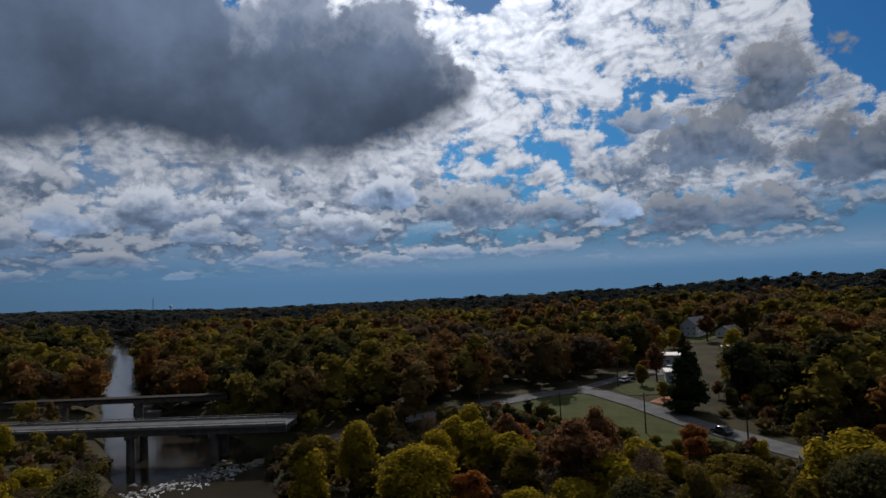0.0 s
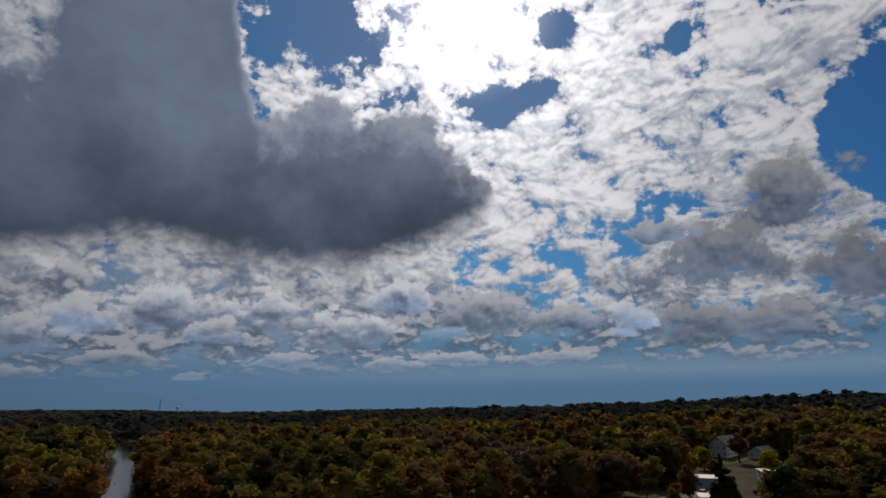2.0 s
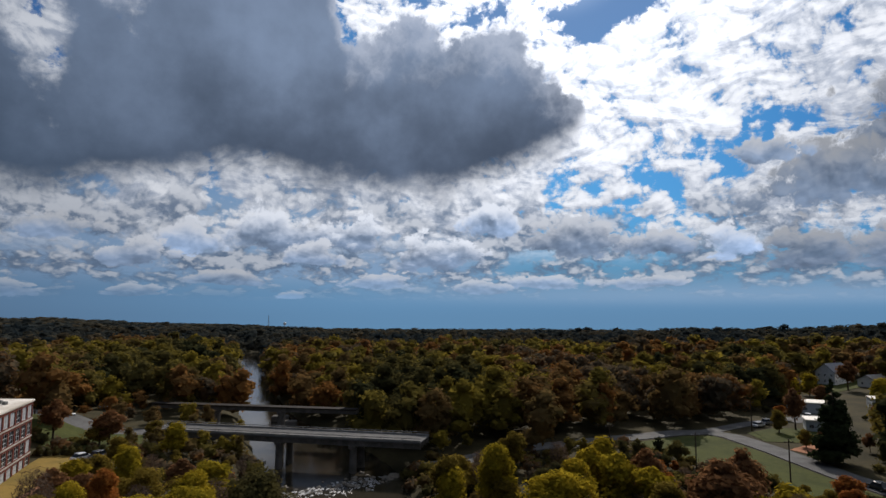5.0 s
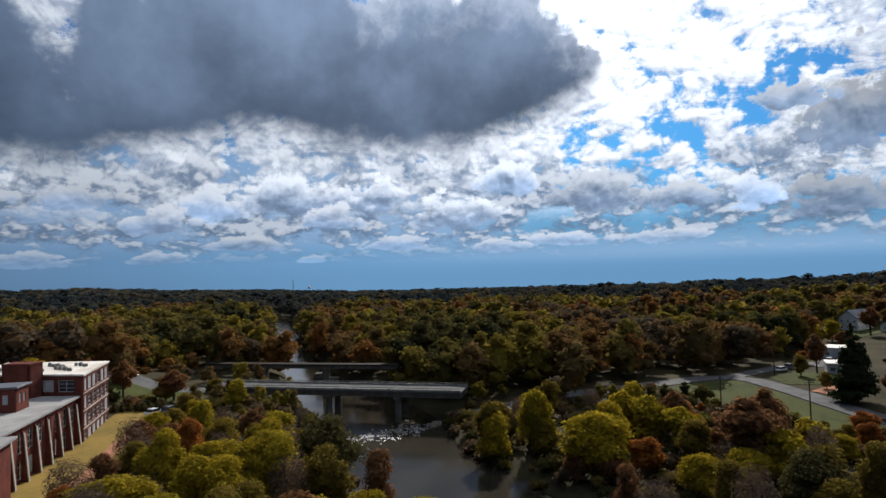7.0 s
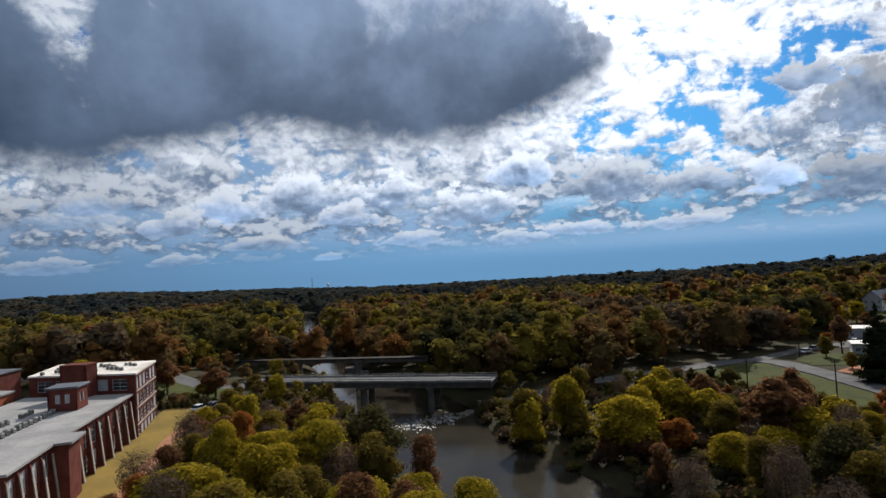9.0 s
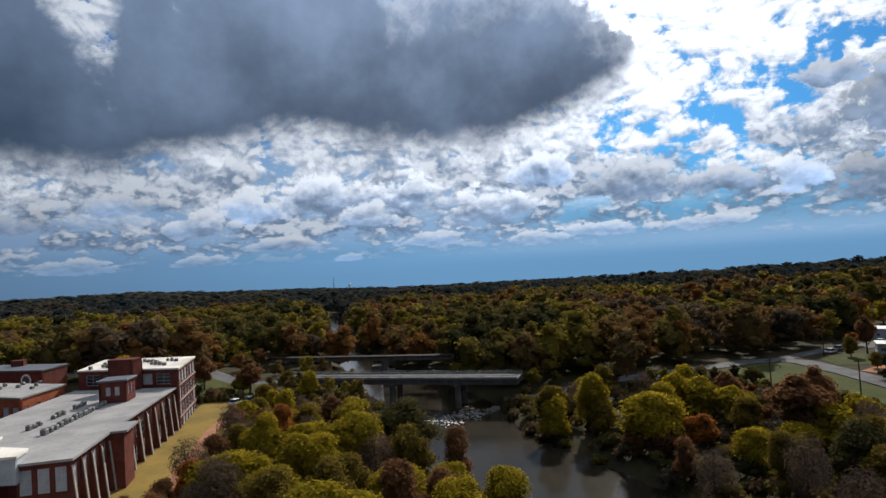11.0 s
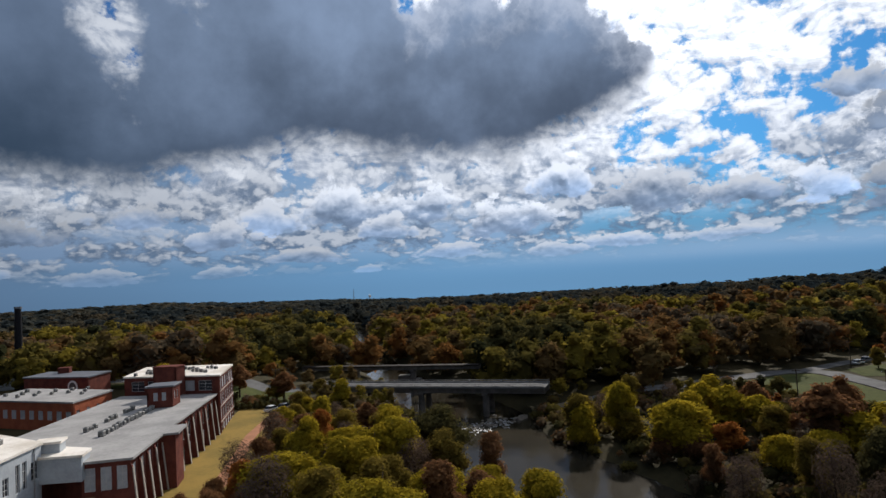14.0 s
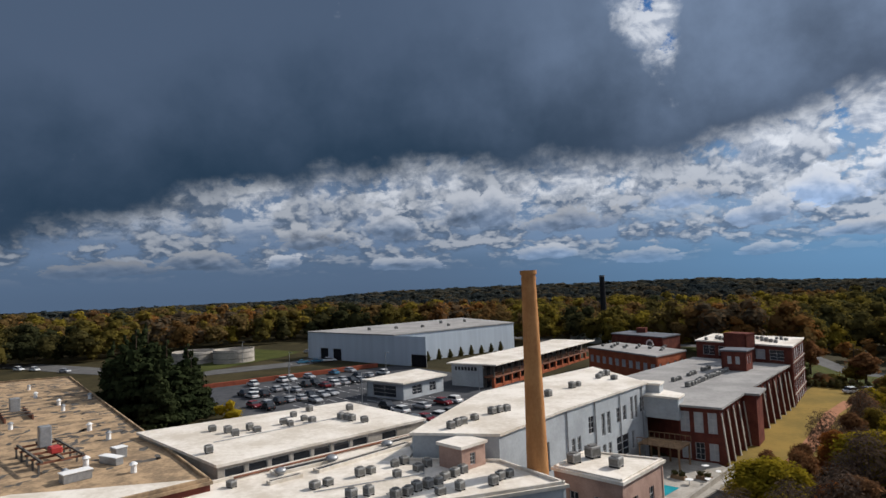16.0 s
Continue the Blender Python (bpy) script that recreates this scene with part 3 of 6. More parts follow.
def strip(name, pts, half, mat, label, category, lift=0.12, thick=0.1, step=4.0, kind="structure", z_of=None):
    """A road or path laid on the ground along points."""
    line = []
    for (x0, y0), (x1, y1) in zip(pts, pts[1:]):
        n = max(1, int(math.hypot(x1 - x0, y1 - y0) / step))
        line += [(x0 + (x1 - x0) * i / n, y0 + (y1 - y0) * i / n) for i in range(n)]
    line.append(pts[-1])
    verts, faces = [], []
    for i, p in enumerate(line):
        a, b = line[max(i - 1, 0)], line[min(i + 1, len(line) - 1)]
        t = Vector((b[0] - a[0], b[1] - a[1])).normalized()
        z = (z_of(*p) if z_of else max(height(p[0] + t.y * s * half, p[1] - t.x * s * half) for s in (-1, -0.5, 0, 0.5, 1))) + lift
        for s in (-1, 1):
            verts.append((p[0] + t.y * half * s, p[1] - t.x * half * s, z))
            verts.append((p[0] + t.y * half * s, p[1] - t.x * half * s, z - thick - 0.5))
    for i in range(len(line) - 1):
        a, b = 4 * i, 4 * i + 4
        faces += [(a, b, b + 2, a + 2), (a, a + 1, b + 1, b), (a + 2, b + 2, b + 3, a + 3)]
    ob = new(name, mesh_from(name, verts, faces, mat))
    bm = bmesh.new()
    bm.from_mesh(ob.data)
    bmesh.ops.recalc_face_normals(bm, faces=bm.faces[:])
    bm.to_mesh(ob.data), bm.free()
    return tagged(ob, label, category, kind=kind)


def patch(name, pts, mat, label, category, z=None, lift=0.1, kind="structure", step=4.0):
    """A piece of lawn, paving or water on a polygon; draped on the ground unless z is given."""
    bm = bmesh.new()
    if z is not None:
        prism(bm, pts, z - 0.4, z)
    else:
        face = bm.faces.new([bm.verts.new((x, y, 0)) for x, y in pts])
        xs, ys = [p[0] for p in pts], [p[1] for p in pts]
        for lo, hi, no in ((min(xs), max(xs), (1, 0, 0)), (min(ys), max(ys), (0, 1, 0))):
            c = math.ceil(lo / step) * step
            while c < hi:
                co = tuple(c * v for v in no)
                bmesh.ops.bisect_plane(bm, geom=bm.faces[:] + bm.edges[:] + bm.verts[:], plane_co=co, plane_no=no)
                c += step
        for v in bm.verts:
            v.co.z = height(v.co.x, v.co.y) + lift
        bmesh.ops.triangulate(bm, faces=bm.faces[:])
        bmesh.ops.recalc_face_normals(bm, faces=bm.faces[:])
    ob = part(name, bm, mat)
    return tagged(ob, label, category, kind=kind)


def make_water():
    verts, faces = [], []
    ys = list(np.arange(-120, 700, 10.0))
    for y in ys:
        w = river_half(y) + 8
        verts += [(river_x(y) - w, y, WATER), (river_x(y) + w, y, WATER)]
    for i in range(len(ys) - 1):
        faces.append((2 * i, 2 * i + 1, 2 * i + 3, 2 * i + 2))
    ob = new("water", mesh_from("water", verts, faces, M["water"]))
    tagged(ob, "brown river water reflecting the grey sky", "river", kind="structure")


make_water()
LAWN = [(-46, 62), (-39, 64), (-41, 100), (-44.5, 120), (-47.5, 140), (-48.5, 158), (-54, 173), (-65, 172), (-62.5, 150), (-56.5, 112), (-52.5, 92), (-47, 87)]
patch("lawn", LAWN, M["grass"], "dry yellow autumn lawn along the brick mill", "lawn", lift=0.15)
strip("dirt_path", [(-42.5, 84), (-44.5, 104), (-47.5, 122), (-51, 140), (-52, 156)], 1.3, M["dirt"], "reddish dirt path worn across the lawn", "path", lift=0.2)
FIELD = [(80, 187), (98, 194), (106, 193), (107.5, 172), (107.5, 150), (110, 124), (96, 134), (86, 158)]
patch("field", FIELD, M["green_grass"], "green grass slope below the road", "grass", lift=0.15)
LOT = [(-99, 50), (-84, 64), (-86, 112), (-110, 112), (-170, 112), (-178, 49), (-150, 38), (-112, 46)]
strip("road", [(-400, 236), (-140, 222), (-50, 200)], 4.0, M["road"], "grey two-lane road leading to the bridge", "road")
strip("road", [(22, 177), (60, 187), (98, 199), (107, 199), (111, 192), (112, 172), (112, 150), (115, 122), (122, 96)], 3.6, M["road"], "grey road bending past the grass slope", "road")
strip("road", [(107, 199), (128, 212), (150, 222)], 2.6, M["road"], "grey lane leading to the stores", "road")


# ---------------------------------------------------------------- bridges


def bridge(name, a, b, deck, half, depth, piers, label, rail, pier_w):
    a, b = Vector((*a, 0)), Vector((*b, 0))
    m = Matrix.Translation((a.x, a.y, 0)) @ Matrix.Rotation(math.atan2(b.y - a.y, b.x - a.x), 4, "Z")
    n = (b - a).length
    ob = empty(name, m, label, "bridge")
    part("deck", one_box(0, n, -half, half, deck - 0.35, deck, 0.04), M["road"] if rail else M["rust_dark"], ob)
    # girders, caps and piers use a darker concrete than the parapets
    for y in (-half + 0.8, -half / 3, half / 3, half - 0.8):
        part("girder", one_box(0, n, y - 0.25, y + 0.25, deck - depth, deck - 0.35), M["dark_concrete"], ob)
    if rail:
        for s in (-1, 1):
            y = s * (half - 0.2)
            part("parapet", one_box(0, n, y - 0.18, y + 0.18, deck, deck + 0.45, 0.03), M["bridge_concrete"], ob)
            part("guard_rail", one_box(0, n, y - 0.06, y + 0.06, deck + 0.75, deck + 0.9, 0.02), M["bridge_concrete"], ob)
            i = 1.0
            while i < n:
                part("post", one_box(i - 0.12, i + 0.12, y - 0.1, y + 0.1, deck + 0.45, deck + 0.75), M["concrete"], ob)
                i += 5.0
    for x in piers:
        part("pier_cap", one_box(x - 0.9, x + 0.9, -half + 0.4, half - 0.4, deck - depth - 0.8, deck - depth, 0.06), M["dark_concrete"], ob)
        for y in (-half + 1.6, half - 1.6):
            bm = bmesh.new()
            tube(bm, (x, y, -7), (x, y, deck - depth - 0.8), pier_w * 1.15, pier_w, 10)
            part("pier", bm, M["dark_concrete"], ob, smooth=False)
    return ob


bridge("road_bridge", (-50, 200), (22, 177), 4.4, 4.6, 1.7, (18, 38, 58), "pale concrete road bridge on dark piers over the river", True, 0.9)
bridge("rail_bridge", (-62, 232), (4, 213), 6.6, 1.9, 1.5, (22, 44), "dark railway girder bridge crossing the river", False, 1.0)

# ---------------------------------------------------------------- the mill


def chimney(x, y, z0, z1, r0, r1):
    ob = empty("chimney", Matrix.Translation((x, y, z0)), "tall round tan brick mill chimney, weathered", "chimney")
    bm = bmesh.new()
    h, n = z1 - z0, 28
    rings = []
    for k in range(n + 1):
        f = k / n
        r = r0 + (r1 - r0) * f
        rings.append([bm.verts.new((r * math.cos(i * math.tau / 32), r * math.sin(i * math.tau / 32), h * f)) for i in range(32)])
    for k in range(n):
        for i in range(32):
            bm.faces.new((rings[k][i], rings[k][(i + 1) % 32], rings[k + 1][(i + 1) % 32], rings[k + 1][i]))
    part("shaft", bm, M["tan_brick"], ob, smooth=True)
    for z, dr, t in ((h - 0.5, 0.16, 0.5), (h - 1.1, 0.07, 0.25), (h - 2.6, 0.06, 0.3)):
        bm = bmesh.new()
        for rr, zz in ((r1 + dr, z),):
            outer0 = [bm.verts.new((rr * math.cos(i * math.tau / 32), rr * math.sin(i * math.tau / 32), zz)) for i in range(32)]
            outer1 = [bm.verts.new((rr * math.cos(i * math.tau / 32), rr * math.sin(i * math.tau / 32), zz + t)) for i in range(32)]
            inner1 = [bm.verts.new(((r1 - 0.3) * math.cos(i * math.tau / 32), (r1 - 0.3) * math.sin(i * math.tau / 32), zz + t)) for i in range(32)]
            inner0 = [bm.verts.new(((r1 - 0.3) * math.cos(i * math.tau / 32), (r1 - 0.3) * math.sin(i * math.tau / 32), zz)) for i in range(32)]
            for i in range(32):
                j = (i + 1) % 32
                for p, q in ((outer0, outer1), (outer1, inner1), (inner1, inner0), (inner0, outer0)):
                    bm.faces.new((p[i], p[j], q[j], q[i]))
        part("cap_ring", bm, M["tan_brick"], ob)
    return ob


chimney(-51.5, 44.0, 3.5, 35.4, 1.42, 0.82)


def flat_building(name, pts, z0, z1, wall, roof, label, category="building", holes=None, frame_mat=None, panes=None, parapet=0.0, overhang=0.25, seed=1, bars=(2, 3), roof_label=""):
    """A flat-roofed building on a polygon (corners run so that the outside is on the right hand)."""
    cx, cy = sum(p[0] for p in pts) / len(pts), sum(p[1] for p in pts) / len(pts)
    ob = empty(name, Matrix.Translation((cx, cy, 0)), label, category)
    loc = [(x - cx, y - cy) for x, y in pts]
    holes = holes or {}
    for i, a in enumerate(loc):
        b = loc[(i + 1) % len(loc)]
        facade(ob, a, b, z0, z1, holes.get(i, []), wall, frame_mat or M["frame"], panes or [M["glass"]], seed=seed + i, bars=bars)
    grow = []
    n = len(loc)
    for i in range(n):
        p, q, r = Vector(loc[i - 1]), Vector(loc[i]), Vector(loc[(i + 1) % n])
        n1 = Vector(((q - p).y, -(q - p).x)).normalized()
        n2 = Vector(((r - q).y, -(r - q).x)).normalized()
        bis = (n1 + n2)
        bis = bis / max(bis.length_squared / 2, 0.4)
        grow.append((q.x + bis.x * overhang, q.y + bis.y * overhang))
    part("roof", prism(bmesh.new(), grow, z1, z1 + 0.35), roof, ob, roof_label)
    if parapet:
        for i, a in enumerate(loc):
            b = loc[(i + 1) % n]
            d = Vector(b) - Vector(a)
            edge_wall = part("parapet", one_box(0.0, d.length, 0.02, 0.32, z1 + 0.354, z1 + 0.354 + parapet, 0.03), roof if parapet < 0.6 else wall, ob)
            edge_wall.matrix_basis = Matrix.Translation((*a, 0)) @ Matrix.Rotation(math.atan2(d.y, d.x), 4, "Z")
    part("interior_floor", prism(bmesh.new(), [(x * 0.96, y * 0.96) for x, y in loc], z0, z0 + 0.1), M["dark"], ob)
    return ob, (cx, cy)


def edge_len(pts, i):
    return math.dist(pts[i], pts[(i + 1) % len(pts)])


# pale painted mill building behind the chimney
GREY = [(-57.5, 44), (-60.2, 60), (-63.2, 87), (-82, 98), (-80, 63.5), (-66.5, 37.5)]
gl0, gl1 = edge_len(GREY, 0), edge_len(GREY, 1)
grey_holes = {
    1: [(2.0, 3.0, 8.0, 11.0), (3.6, 4.6, 8.0, 11.0), (7.0, 8.8, 10.6, 13.2), (11.0, 12.1, 9.5, 13.0), (12.8, 13.9, 9.5, 13.0),
        (16.0, 17.3, 10.6, 13.0), (18.2, 19.5, 10.6, 13.0), (21.0, 22.0, 10.2, 14.0), (22.6, 23.6, 10.2, 14.0), (24.6, 26.4, 10.8, 13.4),
        (5.5, 8.2, 4.6, 7.6), (11.0, 12.1, 5.0, 8.2), (12.8, 13.9, 5.0, 8.2), (15.6, 20.0, 5.0, 8.4), (21.0, 22.0, 5.4, 8.4)],
    0: [(9.0, 10.2, 8.0, 12.0), (10.8, 12.0, 8.0, 12.0), (9.0, 10.2, 4.0, 7.0)],
}
flat_building("mill_building", GREY, 2.5, 15.3, M["grey_wall"], M["white_roof"], "pale painted brick mill building with a white flat roof",
              holes=grey_holes, seed=3)

# low brick mill with buttresses along the lawn
LOWB = [(-51.6, 89.5), (-54.2, 104), (-51.8, 104.6), (-53.0, 110), (-55.4, 109.5), (-60.5, 143), (-84, 146), (-80, 100), (-58, 88)]
lb_holes = {}
for i, n, w in ((0, 4, 1.9), (4, 9, 2.0)):
    L = edge_len(LOWB, i)
    lb_holes[i] = row_of_windows(L, n, w, 7.6, 11.0) + row_of_windows(L, n, w, 3.4, 6.4)
L8 = edge_len(LOWB, 8)
lb_holes[8] = row_of_windows(L8, 3, 1.5, 7.8, 11.2) + row_of_windows(L8, 3, 1.5, 3.4, 6.2)
low_mill, low_c = flat_building("brick_mill", LOWB, 1.0, 12.0, M["brick"], M["grey_roof"], "long dark red brick mill with sloping buttresses and a grey roof",
                                holes=lb_holes, panes=[M["glass"], M["blind"]], overhang=0.7, seed=9)


def buttress(house, at, toward, base, top):
    """A sloping pier against a wall, with a pale capping."""
    bm = bmesh.new()
    w, out = 0.24, 1.15
    prof = [(0, base), (out, base), (out, base + 0.6), (0.35, top - 0.8), (0.0, top)]
    for s in (-w, w):
        bm.faces.new([bm.verts.new((x, s, z)) for x, z in prof])
    bm.verts.ensure_lookup_table()
    n = len(prof)
    for i in range(n):
        j = (i + 1) % n
        bm.faces.new((bm.verts[i], bm.verts[j], bm.verts[n + j], bm.verts[n + i]))
    bmesh.ops.recalc_face_normals(bm, faces=bm.faces[:])
    m = Matrix.Translation((*at, 0)) @ Matrix.Rotation(math.atan2(toward[1], toward[0]), 4, "Z")
    ob = part("buttress", bm, M["brick"], house)
    ob.matrix_basis = m
    bm = bmesh.new()
    a, b = Vector((out, 0, base + 0.6)), Vector((0.35, 0, top - 0.8))
    tilt = math.atan2(a.x - b.x, b.z - a.z)
    box(bm, -0.02, 0.12, -w - 0.04, w + 0.04, 0, (b - a).length, Matrix.Translation(a) @ Matrix.Rotation(-tilt, 4, "Y"))
    cap = part("capping", bm, M["concrete"], ob, "pale concrete capping")
    return ob


for i, n in ((0, 4), (4, 7)):
    a, b = Vector(LOWB[i]), Vector(LOWB[i + 1])
    d = (b - a).normalized()
    for k in range(n + 1):
        p = a + (b - a) * ((k + 0.02) / n if k < n else 0.985)
        buttress(low_mill, (p.x - low_c[0], p.y - low_c[1]), (d.y, -d.x), 2.0, 11.6)

# pale box between the two mills
LINK = [(-57.2, 86.8), (-58.2, 90.5), (-67.5, 93.5), (-68.5, 88.6), (-66, 86)]
flat_building("roof_annex", LINK, 9.8, 13.3, M["grey_wall"], M["white_roof"], "pale grey metal-clad annex joining the two mill buildings", seed=5)

PLANT_BOX = [(-61.5, 88.6), (-62.3, 91.2), (-65.6, 90.4), (-64.8, 87.8)]
flat_building("plant_box", PLANT_BOX, 13.3, 15.0, M["grey_wall"], M["white_roof"], "small pale metal plant box on the annex roof", "plant box", seed=6)

# four-storey block at the far end
BLOCK = [(-59.5, 144), (-64, 164.5), (-89, 168), (-85, 149)]
bl0, bl3 = edge_len(BLOCK, 0), edge_len(BLOCK, 3)
bh = {0: [], 3: [], 1: []}
for k in range(4):
    z = 2.2 + 3.6 * k
    bh[0] += row_of_windows(bl0, 6, 2.7, z, z + 2.6)
    if k > 1:
        bh[3] += [(2 + 4.6 * i, 5.6 + 4.6 * i, z, z + 2.4) for i in range(5)]
tall, tall_c = flat_building("brick_mill", BLOCK, 0.5, 16.3, M["brick"], M["white_roof"], "four-storey red brick mill block with big windows and a white roof",
                             holes=bh, panes=[M["glass"], M["blind"]], frame_mat=M["frame"], seed=21)


# pale stone bands between the storeys of the river side
wa, wb = Vector(BLOCK[0]), Vector(BLOCK[1])
wd = (wb - wa).normalized()
for k in range(5):
    bm = bmesh.new()
    box(bm, 0, bl0, -0.14, -0.003, 0, 0.28)
    ob0 = part("stone_band", bm, M["concrete"], tall, "pale stone band")
    ob0.matrix_basis = Matrix.Translation((wa.x - tall_c[0], wa.y - tall_c[1], 1.7 + 3.6 * k)) @ Matrix.Rotation(math.atan2(wd.y, wd.x), 4, "Z")


def brick_tower(name, x, y, w, d, z0, z1, rot, label, roof=True):
    ob = empty(name, Matrix.Translation((x, y, z0)) @ Matrix.Rotation(radians(rot), 4, "Z"), label, "tower")
    h = z1 - z0
    pts = [(-w / 2, -d / 2), (w / 2, -d / 2), (w / 2, d / 2), (-w / 2, d / 2)]
    for i in range(4):
        n = [w, d, w, d][i]
        holes = [(n / 2 - 1.3, n / 2 - 0.4, h * 0.35, h * 0.75), (n / 2 + 0.4, n / 2 + 1.3, h * 0.35, h * 0.75)] if roof else []
        facade(ob, pts[i], pts[(i + 1) % 4], 0, h, holes, M["brick"], M["frame"], [M["blind"]])
    o = 0.4 if roof else 0.08
    part("roof", one_box(-w / 2 - o, w / 2 + o, -d / 2 - o, d / 2 + o, h, h + 0.35, 0.03), M["roof_dark"] if roof else M["brick"], ob)
    return ob


brick_tower("roof_tower", -66.5, 131, 5.2, 5.2, 12.3, 16.6, 8, "square brick roof tower with a flat dark cap")
brick_tower("stair_tower", -71.5, 144.2, 6.0, 3.6, 12.3, 19.0, -10, "plain red brick stair tower above the mill roof", roof=False)

# orange brick building and long low buildings further back
BRICK2 = [(-86.5, 131), (-86.5, 146), (-114, 156), (-114, 141)]
o0, o3 = edge_len(BRICK2, 0), edge_len(BRICK2, 3)
flat_building("brick_building", BRICK2, 7.5, 13.8, M["brick_orange"], M["grey_roof"], "orange brick building with a grey flat roof",
              holes={3: row_of_windows(o3, 10, 1.7, 10.0, 12.0), 0: row_of_windows(o0, 4, 1.2, 10.2, 12.0)}, seed=31, panes=[M["blind"]])
BRICK3 = [(-104, 165), (-104, 176), (-126, 182), (-126, 171)]
flat_building("brick_building", BRICK3, 7.5, 15.0, M["brick"], M["roof_dark"], "dark red brick building with a flat dark roof", seed=33)

SHED = [(-119, 76), (-121, 90), (-134, 92), (-131, 74)]
flat_building("shop_building", SHED, 7.8, 11.6, M["grey_wall"], M["white_roof"], "small shop building with a white flat roof", seed=37, overhang=0.8,
              holes={0: [(3, 6.4, 8.6, 10.8), (9, 11.4, 8.6, 10.8)], 3: [(2, 9.8, 8.2, 11.0)]})
WAREHOUSE = [(-172, 113), (-172, 172), (-222, 190), (-222, 108)]
flat_building("warehouse", WAREHOUSE, 7.6, 17.8, M["metal_wall"], M["grey_roof"], "large pale blue metal warehouse with a low grey roof", seed=39,
              holes={3: [(8, 13, 7.7, 12.2, M["dark"]), (16, 21, 7.7, 12.2, M["dark"]), (58, 65, 7.7, 12.0, M["dark"])]}, bars=(1, 1))

# near roofs
CLERE = [(-76.5, 16.5), (-76.5, 47.5), (-98, 47.5), (-103, 15)]
clere_holes = {0: [(0.8 + 2.95 * k, 3.3 + 2.95 * k, 12.55, 13.65) for k in range(7)] + [(23.4, 26.0, 12.55, 13.65)]}
flat_building("clerestory_building", CLERE, 8.0, 14.0, M["concrete"], M["white_roof"], "low building with a white roof and a band of clerestory windows", seed=41, holes=clere_holes, bars=(1, 1))
LOWROOF = [(-58, 14), (-46.0, 42.0), (-57, 43.5), (-66, 36.5), (-76, 49), (-76.2, 5)]
flat_building("low_mill_building", LOWROOF, 2.6, 12.1, M["grey_wall"], M["white_roof"], "low mill building with a wide white membrane roof", seed=43, parapet=0.35,
              holes={0: [(6 + 5.2 * k, 7.4 + 5.2 * k, 8.2, 10.8) for k in range(5)]})
WHITE2 = [(-42.0, 46.5), (-43.0, 56.5), (-52.0, 53.5), (-50.8, 46)]
flat_building("low_mill_building", WHITE2, 2.6, 12.1, M["pink_brick"], M["white_roof"], "small faded pink brick building with a white flat roof", seed=45, parapet=0.2,
              holes={0: [(2.2, 3.4, 7.6, 10.2), (6.2, 7.4, 7.6, 10.2)], 3: [(2.0, 3.2, 7.6, 10.2), (5.2, 6.4, 7.6, 10.2)]})
TAN = [(-73.5, -30), (-73.5, 14.5), (-196, 22.5), (-215, -30)]
flat_building("old_mill_building", TAN, 6.0, 13.2, M["brick"], M["tan_roof"], "old mill building with a stained tan gravel roof", seed=47, parapet=0.4)
patch("asphalt", LOT, M["asphalt"], "dark asphalt car park behind the mill", "car park", lift=0.12)

# ---------------------------------------------------------------- trees


def blob_cloud(rnd, lobes, cards, card, flat=0.0, core=0.82, core_sub=1, thin=0.0, single=True):
    """Crown geometry: lumpy cores that fill the inside and many small leaf clumps over them."""
    verts, faces = [], []
    base = bmesh.new()
    bmesh.ops.create_icosphere(base, subdivisions=core_sub, radius=1.0)
    bv = np.array([v.co[:] for v in base.verts])
    bf = [[v.index for v in f.verts] for f in base.faces]
    base.free()
    for c, r in lobes:
        j = 1 + 0.28 * (np.array([rnd.random() for _ in range(len(bv))])[:, None] - 0.5)
        n = len(verts)
        verts += [tuple(v) for v in bv * np.array(r) * core * j + np.array(c)]
        faces += [[n + i for i in f] for f in bf]
    weights = [r[0] * r[1] for _, r in lobes]
    for _ in range(cards):
        c, r = rnd.choices(lobes, weights)[0]
        d = Vector((rnd.gauss(0, 1), rnd.gauss(0, 1), rnd.gauss(0.25, 1))).normalized()
        k = 0.70 + 0.42 * rnd.random() ** 1.3
        p = Vector((c[0] + d.x * r[0] * k, c[1] + d.y * r[1] * k, c[2] + d.z * r[2] * k))
        nrm = (d + Vector((rnd.gauss(0, 0.36), rnd.gauss(0, 0.36), rnd.gauss(0.25, 0.36)))).normalized()
        u = nrm.orthogonal().normalized()
        u = Matrix.Rotation(rnd.random() * math.tau, 3, nrm) @ u
        w = nrm.cross(u)
        s = card * (0.55 + 0.9 * rnd.random())
        n = len(verts)
        if thin:
            verts += [tuple(p + u * s), tuple(p + w * s * thin - u * s * 0.2), tuple(p - u * s - nrm * s * 0.2)]
            faces.append([n, n + 1, n + 2])
        elif single:
            verts += [tuple(p + u * s * 0.75), tuple(p + w * s * 0.55 + nrm * s * 0.12 - u * s * 0.2), tuple(p - w * s * 0.5 - nrm * s * 0.1 - u * s * 0.3)]
            faces.append([n, n + 1, n + 2])
        else:
            verts += [tuple(p + u * s * 0.6), tuple(p + w * s * 0.45 + nrm * s * 0.12), tuple(p - u * s * 0.55), tuple(p - w * s * 0.5 - nrm * s * 0.1)]
            faces.append([n, n + 1, n + 2, n + 3])
    return verts, faces


